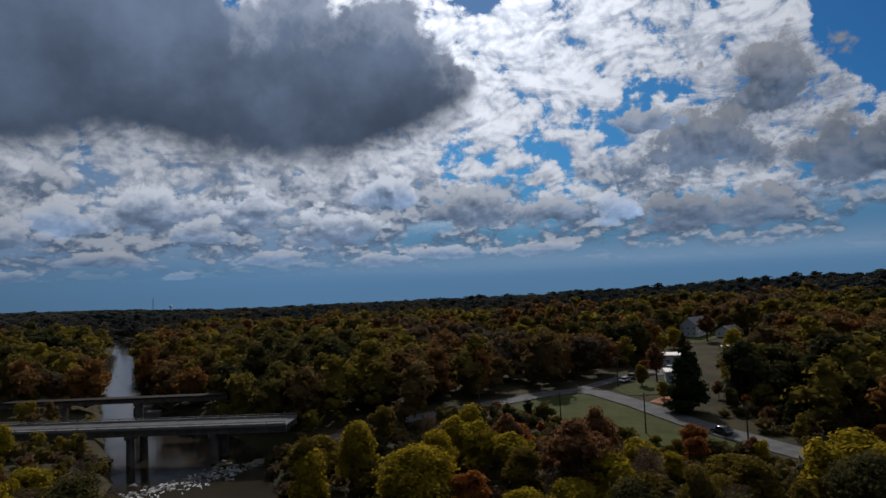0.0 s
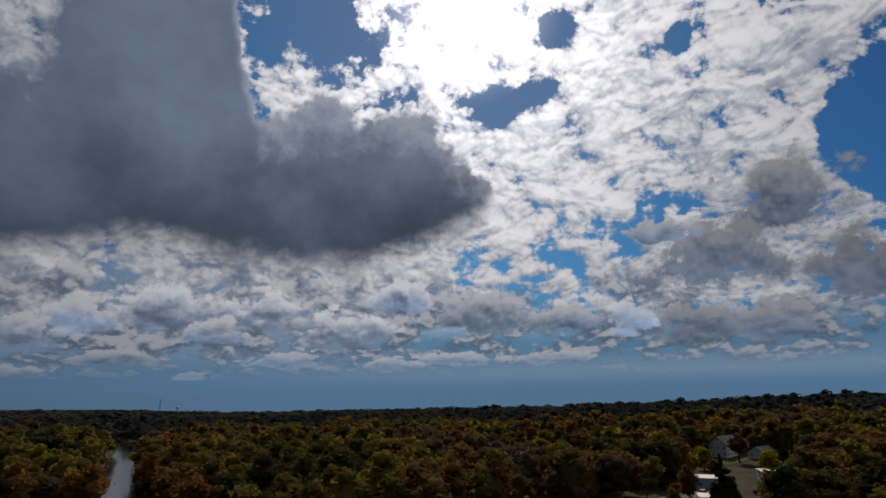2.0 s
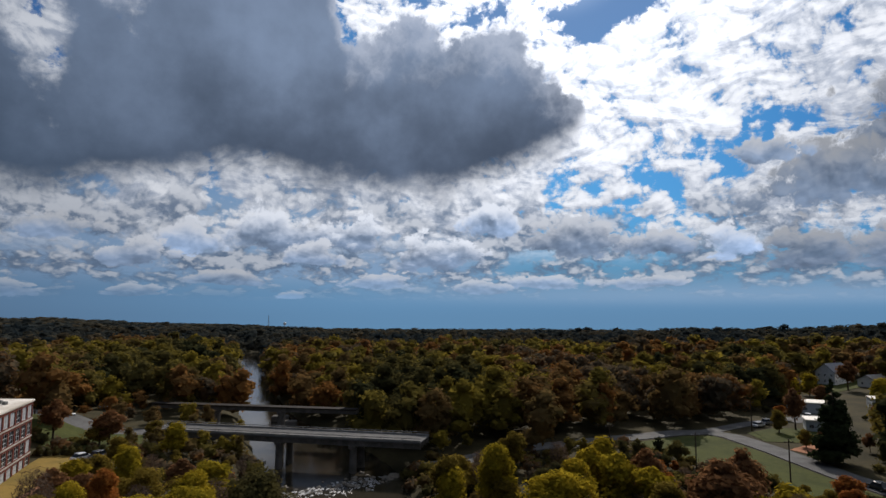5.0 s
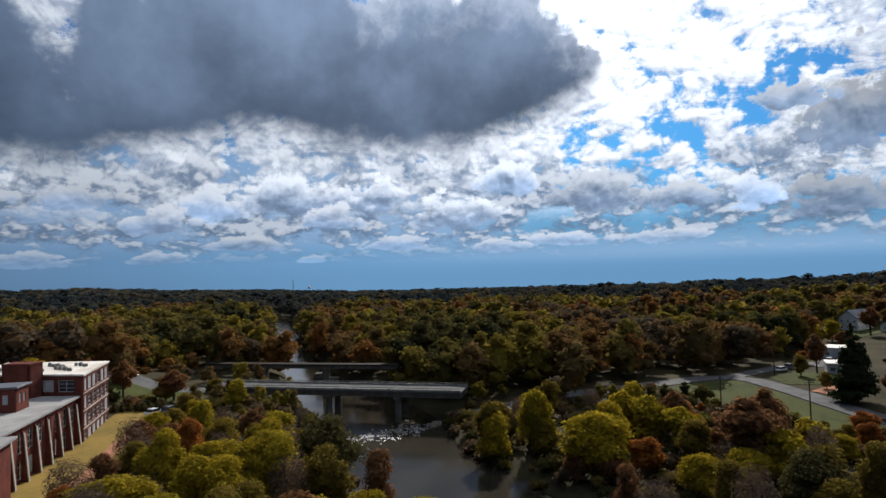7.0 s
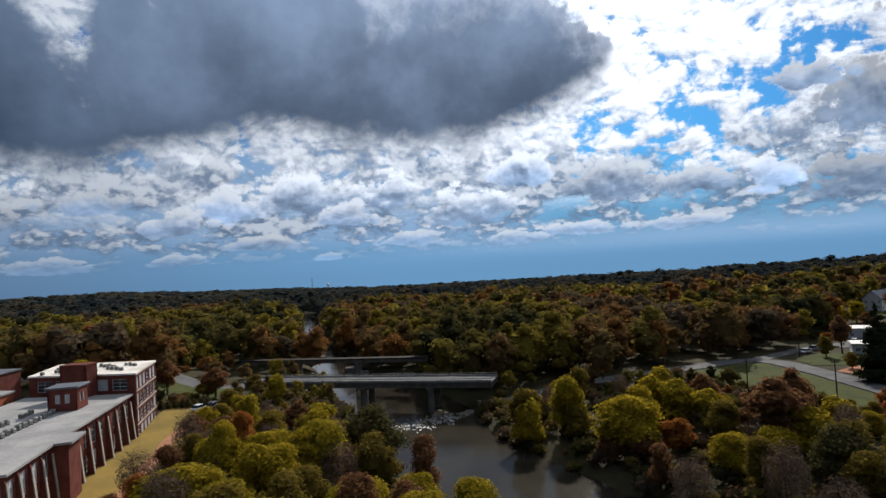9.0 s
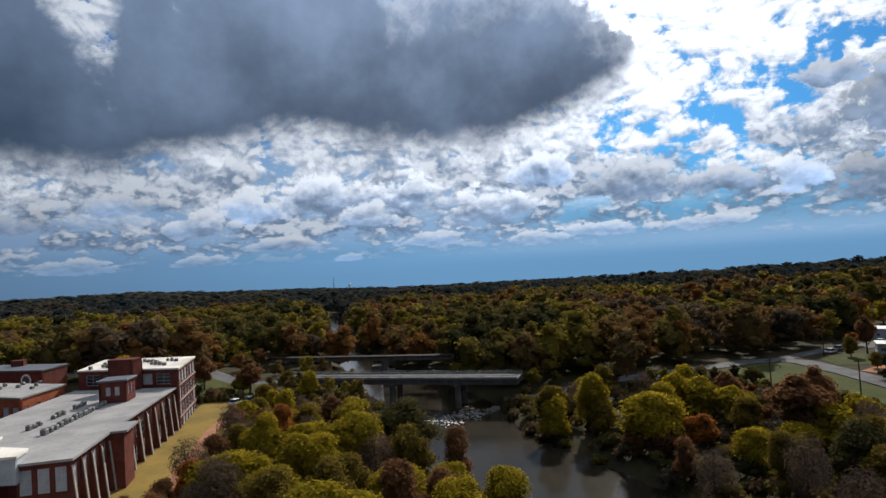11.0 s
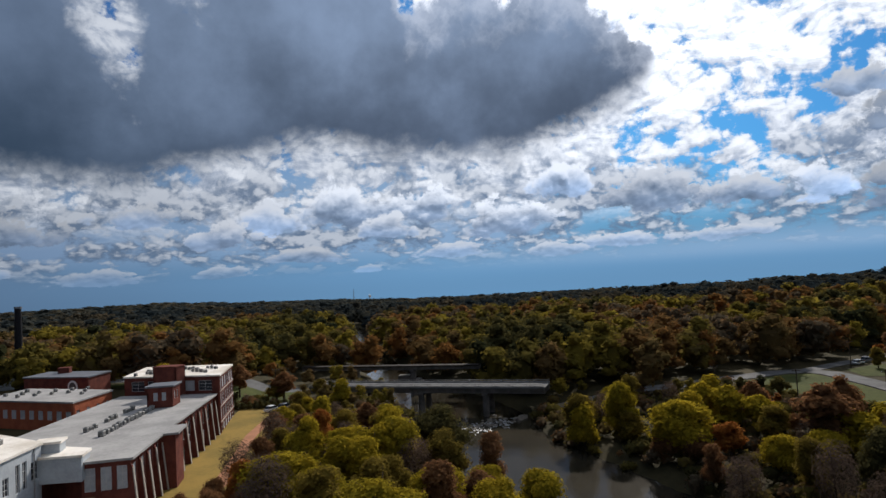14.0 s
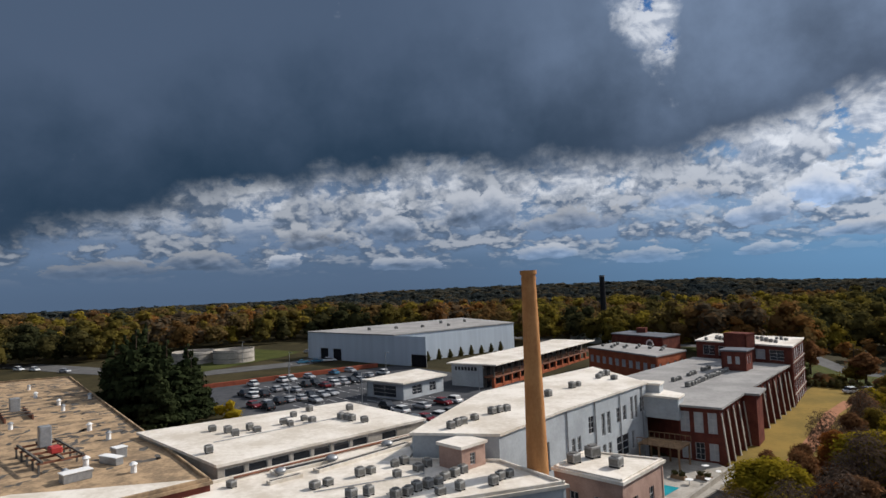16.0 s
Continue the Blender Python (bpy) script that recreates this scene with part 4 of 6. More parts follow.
def crown_lobes(rnd, n, radius, low, high):
    out = []
    for i in range(n):
        a, f = rnd.random() * math.tau, rnd.random()
        z = low + (high - low) * (0.15 + 0.8 * f)
        reach = radius * 0.62 * math.sqrt(max(0.05, 1 - (2 * f - 0.85) ** 2)) * (0.5 + 0.6 * rnd.random())
        r = radius * (0.36 + 0.22 * rnd.random())
        out.append(((math.cos(a) * reach, math.sin(a) * reach, z), (r, r, r * 0.85)))
    out.append(((0, 0, (low + high) / 2), (radius * 0.6, radius * 0.6, (high - low) * 0.4)))
    return out


def limbs(rnd, height_, radius, spread, start=0.3, n=7, twigs=2):
    bm = bmesh.new()
    bend = Vector((rnd.uniform(-0.6, 0.6), rnd.uniform(-0.6, 0.6), 0))
    pts = [Vector((0, 0, -0.4)), bend * 0.4 + Vector((0, 0, height_ * 0.35)), bend + Vector((0, 0, height_ * 0.7)), bend * 1.3 + Vector((0, 0, height_ * 0.95))]
    rad = [radius, radius * 0.72, radius * 0.42, radius * 0.12]
    for i in range(3):
        tube(bm, pts[i], pts[i + 1], rad[i], rad[i + 1], 7, cap=False)
    for k in range(n):
        f = start + (0.9 - start) * (k + rnd.random()) / n
        i = min(int(f * 3), 2)
        p = pts[i].lerp(pts[i + 1], f * 3 - i)
        a = k * 2.4 + rnd.random()
        q = p + Vector((math.cos(a) * spread * (1.1 - f * 0.6), math.sin(a) * spread * (1.1 - f * 0.6), spread * (0.35 + 0.4 * rnd.random())))
        tube(bm, p, q, radius * 0.3 * (1.2 - f), radius * 0.09, 5, cap=False)
        for _ in range(twigs):
            t = p.lerp(q, 0.4 + 0.6 * rnd.random())
            e = t + Vector((rnd.uniform(-1, 1), rnd.uniform(-1, 1), rnd.uniform(0.1, 1))) * spread * 0.4
            tube(bm, t, e, radius * 0.09, radius * 0.03, 4, cap=False)
    return bm


TREES = []


def tree_kind(name, leaf, seed, radius, tall, lobes, cards, card, label, low=0.14, core_sub=1, core=0.82, category="tree"):
    rnd = random.Random(seed)
    ob = empty(name, Matrix.Identity(4), label, category)
    part("trunk", limbs(rnd, tall, 0.028 * tall, radius * 0.7), M["bark"], ob, "grey-brown bark")
    v, f = blob_cloud(rnd, crown_lobes(rnd, lobes, radius, tall * low, tall), cards, card, core_sub=core_sub, core=core)
    me = mesh_from("crown", v, f, LEAF[leaf])
    shared("crown", me, ob)
    return ob


LABELS = {"olive": "broad tree with olive-brown autumn leaves", "yellow": "rounded tree with yellow-green autumn leaves",
          "rust": "tall tree with thinning rust-brown leaves", "orange": "tree with bright orange autumn leaves",
          "green": "dense dark green broadleaf tree"}
KINDS = [("olive", 5.0, 12.5), ("olive", 4.2, 14.0), ("yellow", 4.8, 10.5), ("yellow", 4.0, 12.0), ("rust", 4.0, 13.5), ("rust", 4.6, 11.5),
         ("orange", 3.8, 11.5), ("green", 4.8, 12.0)]
NEAR, MID = {}, {}
for i, (leaf, radius, tall) in enumerate(KINDS):
    NEAR.setdefault(leaf, []).append(tree_kind("tree", leaf, 50 + i, radius, tall, 19, 7200, 0.38, LABELS[leaf], core=0.70))
    MID.setdefault(leaf, []).append(tree_kind("tree", leaf, 70 + i, radius, tall, 15, 2300, 0.62, LABELS[leaf], core=0.72))
BARE = []
for i in range(2):
    rnd0 = random.Random(90 + i)
    ob0 = empty("bare_tree", Matrix.Identity(4), "nearly bare grey tree with a few brown leaves", "tree")
    part("trunk", limbs(rnd0, 11.0, 0.24, 3.6, start=0.15, n=16, twigs=9), M["bark"], ob0)
    v0, f0 = blob_cloud(rnd0, [((0, 0, 7.0), (3.4, 3.4, 4.4)), ((1.4, 0.6, 6.0), (2.4, 2.4, 3.0)), ((-1.2, -0.8, 5.2), (2.2, 2.2, 3.0))], 1500, 0.55, core=0.01, thin=0.09)
    v1, f1 = blob_cloud(rnd0, [((0, 0, 6.5), (3.2, 3.2, 4.2))], 420, 0.34, core=0.01)
    n0 = len(v0)
    shared("crown", mesh_from("crown", v0 + v1, f0 + [[i + n0 for i in f] for f in f1], LEAF["twig"]), ob0, label="fine grey-brown twigs and a few leaves")
    BARE.append(ob0)
for kinds in (NEAR, MID):
    kinds["bare"] = BARE
used = set()


def plant(kinds, leaf, x, y, scale, rnd, z=None):
    src = rnd.choice(kinds[leaf])
    m = Matrix.Translation((x, y, height(x, y) if z is None else z)) @ Matrix.Rotation(rnd.random() * math.tau, 4, "Z") @ Matrix.Diagonal((scale * rnd.uniform(0.85, 1.22), scale * rnd.uniform(0.85, 1.22), scale * rnd.uniform(0.8, 1.1), 1))
    if src.name not in used:
        used.add(src.name)
        src.matrix_world = m
        return src
    return copy_thing(src, m)


def inside(pts, x, y):
    hit = False
    for (x0, y0), (x1, y1) in zip(pts, pts[1:] + pts[:1]):
        if (y0 > y) != (y1 > y) and x < (x1 - x0) * (y - y0) / (y1 - y0) + x0:
            hit = not hit
    return hit


MILL = [(-40, -60), (-38, 80), (-42.5, 120), (-46, 162), (-52, 178), (-90, 182), (-128, 186), (-235, 196), (-300, 150), (-300, -60)]


def near_line(pts, x, y, d):
    p = Vector((x, y))
    for a, b in zip(pts, pts[1:]):
        a, b = Vector(a), Vector(b)
        f = min(max((p - a).dot(b - a) / (b - a).length_squared, 0), 1)
        if (a + (b - a) * f - p).length < d:
            return True
    return False


ROADS = [[(-400, 236), (-140, 222), (-50, 200), (22, 177), (60, 187), (98, 199), (107, 199), (111, 192), (112, 172), (112, 150), (115, 122), (122, 96)],
         [(107, 199), (128, 212), (150, 222)], [(-62, 232), (4, 213)]]
HAMLET = [(110, 204), (114, 152), (126, 158), (184, 200), (222, 240), (250, 300), (232, 322), (206, 300), (180, 262), (146, 236)]
PARK = [(-62, 174), (-44, 178), (-50, 190), (-88, 198), (-88, 188)]


# low growth only, so that the bridges and the road stay in view
LOW_ZONES = [[(-66, 186), (-48, 160), (-6, 150), (-4, 190), (-12, 208), (-40, 212), (-66, 226)], [(8, 150), (26, 158), (46, 172), (46, 186), (16, 196)], [(-78, 212), (-40, 204), (-14, 204), (-14, 232), (-44, 240), (-78, 244)],
             [(46, 166), (70, 150), (92, 98), (132, 104), (128, 160), (120, 214), (60, 190)]]


HALF_ZONE = [(-46, 126), (-6, 126), (-2, 150), (-50, 164)]


def low_zone(x, y):
    return any(inside(z, x, y) for z in LOW_ZONES)


def open_ground(x, y):
    """Where no tree of the woods stands."""
    if abs(x - river_x(y)) < river_half(y) + (3.0 if y < 185 else 4.5 if y < 240 else 2.8):
        return True
    return inside(MILL, x, y) or inside(FIELD, x, y) or inside(HAMLET, x, y) or inside(PARK, x, y) or any(near_line(r, x, y, 7.0) for r in ROADS)


def scatter_mid():
    """The nearest trees of the woods, each a tree of its own."""
    rnd = random.Random(5)
    step = 8.4
    spots = []
    y = 40.0
    while y < 240:
        x = -100.0
        while x < 160:
            px, py = x + rnd.uniform(-3.6, 3.6), y + rnd.uniform(-3.6, 3.6)
            x += step
            d, a = math.hypot(px, py), math.degrees(math.atan2(px, py))
            if d < 62 or d >= WOOD_FROM or a > 62 or a < -52 or open_ground(px, py):
                continue
            t = noise.noise((px * 0.02, py * 0.02, 3.0)) + rnd.gauss(0, 0.28)
            leaf = "green" if t < -0.62 else "olive" if t < -0.06 else "yellow" if t < 0.3 else "rust" if t < 0.72 else "orange"
            if rnd.random() < (0.65 if px < -24 and py < 128 else 0.2):
                leaf = "bare"
            plant(NEAR if d < 128 else MID, leaf, px, py, rnd.uniform(0.3, 0.45) if low_zone(px, py) else rnd.uniform(0.5, 0.68) if inside(HALF_ZONE, px, py) else rnd.uniform(0.72, 1.12), rnd)
            spots.append((px, py))
        y += step
    print("near trees", len(spots))


WOOD_FROM = 178.0
scatter_mid()


def woods(name, mat, near, far, step, seed, a0, a1, label, cards, lobes, size, leaf=1.2, core=0.8):
    """A wood too far off to count, as one piece."""
    rnd = random.Random(seed)
    kinds = []
    for k in range(9):
        v, f = blob_cloud(rnd, crown_lobes(rnd, lobes, 4.3, 1.0, 12.5), cards, leaf, core=core)
        kinds.append((np.array(v), f))
    verts, faces, hues, n, count = [], [], [], 0, 0
    d = near
    while d < far:
        gap = step * (max(1.0, d / near * 0.9) if near > 600 else 1.0)
        a = a0
        while a < a1:
            aa = radians(a + rnd.uniform(-0.4, 0.4) * math.degrees(gap / d))
            dd = d + rnd.uniform(-0.45, 0.45) * gap
            a += math.degrees(gap / d)
            x, y = dd * math.sin(aa), dd * math.cos(aa)
            if d < 700 and open_ground(x, y) or CLEARING(x, y):
                continue
            v, f = rnd.choice(kinds)
            patch_hue = 0.54 + 0.95 * noise.noise((x * 0.016, y * 0.016, 1.0)) + rnd.gauss(0, 0.15)
            hues.append(np.full(len(v), min(max(patch_hue, 0.0), 1.0)))
            s = rnd.uniform(0.7, 1.25) * size * (0.4 if d < 300 and low_zone(x, y) else 1.0)
            sw = s * 1.28 * max(1.0, gap / 9.5) ** 0.85
            r = rnd.random() * math.tau
            rot = np.array([[math.cos(r), -math.sin(r), 0], [math.sin(r), math.cos(r), 0], [0, 0, 1]])
            verts.append(v @ rot.T * (sw, sw, s) + (x, y, height(x, y)))
            faces += [[i + n for i in q] for q in f]
            n += len(v)
            count += 1
        d += gap * 0.9
    me = mesh_from(name, np.concatenate(verts).tolist(), faces, mat)
    me.attributes.new("hue", "FLOAT", "POINT").data.foreach_set("value", np.concatenate(hues).astype(np.float32))
    print(name, count, len(faces))
    return tagged(new(name, me), label, "woods", kind="stuff")


def CLEARING(x, y):
    return ((x - 150) / 60) ** 2 + ((y - 350) / 26) ** 2 < 1 and x > 118 or ((x - 190) / 60) ** 2 + ((y - 520) / 35) ** 2 < 1 or ((x + 30) / 40) ** 2 + ((y - 560) / 16) ** 2 < 1


woods("woodland", WOODS, 178, 330, 8.6, 7, -90, 58, "mixed autumn woods in olive, gold and rust", 400, 8, 1.15, 0.72, 0.76)
woods("woodland", WOODS, 330, 520, 10.5, 9, -90, 58, "mixed autumn woods further up the valley", 130, 5, 1.15, 1.15, 0.82)
# the two farthest woods carry the painted haze in their leaf colours
woods("distant_woodland", HAZED_WOODS, 520, 900, 13, 8, -95, 60, "dark woods on the far side of the valley", 44, 2, 1.1, 1.9, 0.88)
woods("distant_woodland", HAZED_WOODS, 900, 3600, 25, 18, -100, 62, "dark distant woods running to the horizon", 10, 0, 1.05, 3.4, 0.9)


def undergrowth():
    """Bushes that fill the wood's floor."""
    rnd = random.Random(17)
    kinds = []
    for k in range(5):
        v, f = blob_cloud(rnd, [((rnd.uniform(-0.7, 0.7), rnd.uniform(-0.7, 0.7), 0.7 + 0.5 * rnd.random()), (1.1, 1.1, 0.95)) for _ in range(2)], 60, 0.42, core=0.75)
        kinds.append((np.array(v), f))
    verts, faces, hues, n, count = [], [], [], 0, 0
    while count < 1400:
        x, y = rnd.uniform(-75, 150), rnd.uniform(30, 185)
        d = math.hypot(x, y)
        if d < 45 or abs(x - river_x(y)) < river_half(y) + 1.5 or inside(MILL, x, y) and not (x > -44 and y < 76) or inside(FIELD, x, y) or inside(HAMLET, x, y) or any(near_line(r, x, y, 5.0) for r in ROADS):
            if rnd.random() < 0.002:
                count += 1
            continue
        v, f = rnd.choice(kinds)
        s = rnd.uniform(0.7, 1.9)
        hues.append(np.full(len(v), rnd.choice((0.1, 0.2, 0.3, 0.6, 0.97, 1.0))))
        verts.append(v * (s, s, s * 0.9) + (x, y, height(x, y) - 0.1))
        faces += [[i + n for i in q] for q in f]
        n += len(v)
        count += 1
    me = mesh_from("undergrowth", np.concatenate(verts).tolist(), faces, WOODS)
    me.attributes.new("hue", "FLOAT", "POINT").data.foreach_set("value", np.concatenate(hues).astype(np.float32))
    tagged(new("undergrowth", me), "tangled brown and olive undergrowth between the trees", "bushes", kind="stuff")


undergrowth()


# ---------------------------------------------------------------- things on the roofs


def roof_unit(w=1.15, h=1.05):
    ob = empty("rooftop_unit", Matrix.Identity(4), "grey boxed air-conditioning condenser on a flat roof", "air conditioner", "condensers on the mill roofs")
    part("casing", one_box(-w / 2, w / 2, -w / 2, w / 2, 0.14, h, 0.06), M["unit"], ob)
    for s in (-1, 1):
        part("foot", one_box(-w / 2, w / 2, s * w * 0.36 - 0.06, s * w * 0.36 + 0.06, 0, 0.14), M["dark"], ob)
    bm = bmesh.new()
    tube(bm, (0, 0, h), (0, 0, h + 0.09), w * 0.42, w * 0.40, 14)
    part("fan_grille", bm, M["louvre"], ob, "dark round fan grille")
    for s in (-1, 1):
        part("louvre", one_box(-w * 0.4, w * 0.4, s * (w / 2 + 0.012) - 0.012, s * (w / 2 + 0.012) + 0.012, 0.3, h - 0.2), M["louvre"], ob)
        part("louvre", one_box(s * (w / 2 + 0.012) - 0.012, s * (w / 2 + 0.012) + 0.012, -w * 0.4, w * 0.4, 0.3, h - 0.2), M["louvre"], ob)
    return ob


UNIT = roof_unit()
placed = [False]


def put_units(spots, z, seed, size=1.0):
    rnd = random.Random(seed)
    for x, y in spots:
        m = Matrix.Translation((x, y, z)) @ Matrix.Rotation(radians(rnd.uniform(-14, 14)), 4, "Z") @ Matrix.Diagonal((0.8 * size * rnd.uniform(0.85, 1.15), 0.8 * size * rnd.uniform(0.85, 1.15), 0.85 * size * rnd.uniform(0.8, 1.15), 1))
        if not placed[0]:
            placed[0] = True
            UNIT.matrix_world = m
        else:
            c = copy_thing(UNIT, m)
            c.matrix_world = m


put_units([(-94.6, 22.7), (-91.6, 23.8), (-89.0, 23.8), (-90.8, 26.7), (-88.8, 26.9), (-90.2, 31.7), (-88.2, 31.8), (-94.0, 35.3), (-90.2, 35.1), (-88.1, 35.3),
           (-96.0, 39.2), (-86.6, 39.5), (-85.3, 39.7), (-84.0, 39.7), (-81.5, 40.3), (-91.2, 43.9), (-82.5, 17.7)], 14.354, 1)
put_units([(-73.0, 16.7), (-65.3, 22.9), (-65.2, 24.5), (-65.2, 28.7), (-65.2, 30.2), (-65.2, 33.7), (-65.3, 35.2), (-61.8, 31.5), (-61.8, 34.6), (-59.7, 24.0),
           (-56.0, 27.0), (-55.9, 28.5), (-56.3, 30.0), (-56.1, 31.4), (-59.0, 25.7), (-56.2, 32.9), (-56.9, 34.5), (-56.9, 36.0), (-57.2, 37.5), (-51.5, 36.7),
           (-52.2, 38.5), (-52.3, 40.0), (-53.0, 33.2), (-53.6, 31.0), (-62.3, 36.4)], 12.454, 2)
put_units([(-64.1, 42.0), (-64.4, 43.4), (-64.8, 44.8), (-65.3, 47.4), (-66.1, 51.6), (-66.0, 53.0), (-65.9, 54.4), (-68.3, 66.7), (-69.9, 75.0), (-70.1, 77.0),
           (-72.2, 86.0), (-73.0, 88.2), (-73.0, 89.8), (-69.2, 86.5)], 15.654, 3)
put_units([(-50.0, 48.8), (-49.6, 52.0), (-45.4, 50.6)], 12.454, 4, 1.5)
put_units([(-64.3 - 0.21 * k, 104.0 + 1.75 * k) for k in range(14)], 12.354, 5, 0.95)
put_units([(-65 - 1.45 * (k % 13), 149.5 + 5.5 * (k // 13) + (k * 5) % 4) for k in range(26)], 16.654, 6, 0.8)
put_units([(-91 - 1.7 * k, 141.5 + (k * 4) % 9) for k in range(13)], 14.154, 7, 0.8)
put_units([(-69.5 - 0.15 * k - 0.5 * (k // 3), 108.0 + 1.6 * k + 3.5 * (k // 3)) for k in range(9)], 12.354, 9, 0.85)
put_units([(-200 + 5 * (k % 4), 122 + 9 * k) for k in range(6)], 18.154, 8, 1.1)


def skylight(x, y, length, width, rot):
    ob = empty("skylight", Matrix.Translation((x, y, 12.454)) @ Matrix.Rotation(radians(rot), 4, "Z"), "long dark glazed skylight set in the white roof", "skylight")
    for s in (-1, 1):
        part("curb", one_box(-length / 2, length / 2, s * width / 2 - 0.1, s * width / 2 + 0.1, 0, 0.4), M["white_roof"], ob)
        part("curb", one_box(s * length / 2 - 0.1, s * length / 2 + 0.1, -width / 2 + 0.1, width / 2 - 0.1, 0, 0.4), M["white_roof"], ob)
    n = max(2, int(length / 1.4))
    for k in range(n):
        part("pane", one_box(-length / 2 + 0.12 + (length - 0.24) * k / n, -length / 2 + 0.08 + (length - 0.24) * (k + 1) / n, -width / 2 + 0.12, width / 2 - 0.12, 0.26, 0.32), M["glass"], ob)


skylight(-73.6, 25.8, 7.5, 1.5, 88)
skylight(-71.4, 33.5, 15.0, 1.1, 96)
skylight(-74.2, 42.5, 8.0, 1.4, 92)
skylight(-70.6, 22.0, 4.0, 0.8, 88)


def pipe_run(pts, r, mat, label, name="pipe"):
    bm = bmesh.new()
    for a, b in zip(pts, pts[1:]):
        tube(bm, a, b, r, r, 8)
    return tagged(part(name, bm, mat), label, "pipe")


pipe_run([(-75.4, 18, 12.7), (-75.4, 46, 12.7)], 0.16, M["rust"], "rusty pipe lying along the clerestory wall")
pipe_run([(-64, 22, 12.6), (-60, 34, 12.6), (-62.5, 36, 12.6)], 0.07, M["steel"], "thin steel conduit across the white roof")
pipe_run([(-57.6, 27, 12.6), (-58.2, 37, 12.6)], 0.07, M["steel"], "thin steel conduit beside the condensers")
pipe_run([(-87, 20, 14.5), (-87, 42, 14.5)], 0.06, M["steel"], "thin conduit running over the white roof")


def dome(x, y, z, r):
    ob = empty("roof_fan", Matrix.Translation((x, y, z)), "shiny mushroom-shaped metal roof fan", "roof fan")
    bm = bmesh.new()
    tube(bm, (0, 0, 0), (0, 0, r * 0.6), r * 0.6, r * 0.55, 14)
    part("curb", bm, M["steel"], ob)
    bm = bmesh.new()
    bmesh.ops.create_uvsphere(bm, u_segments=14, v_segments=8, radius=r, matrix=Matrix.Translation((0, 0, r * 0.75)) @ Matrix.Diagonal((1, 1, 0.55, 1)))
    part("hood", bm, M["steel"], ob, smooth=True)


for x, y, r in ((-72.6, 29.4, 0.8), (-72.9, 22.6, 0.7), (-73.0, 38.2, 0.8), (-69.4, 40.0, 0.6)):
    dome(x, y, 12.454, r)

# brick stair head with a white roof
HEAD = [(-57.4, 37.6), (-57.6, 41.6), (-61.4, 41.4), (-61.2, 37.4)]
flat_building("rooftop_hut", HEAD, 12.3, 15.0, M["pink_brick"], M["white_roof"], "small brick stair head with a white roof", holes={0: [(1.4, 2.3, 12.9, 14.3)]}, seed=61)


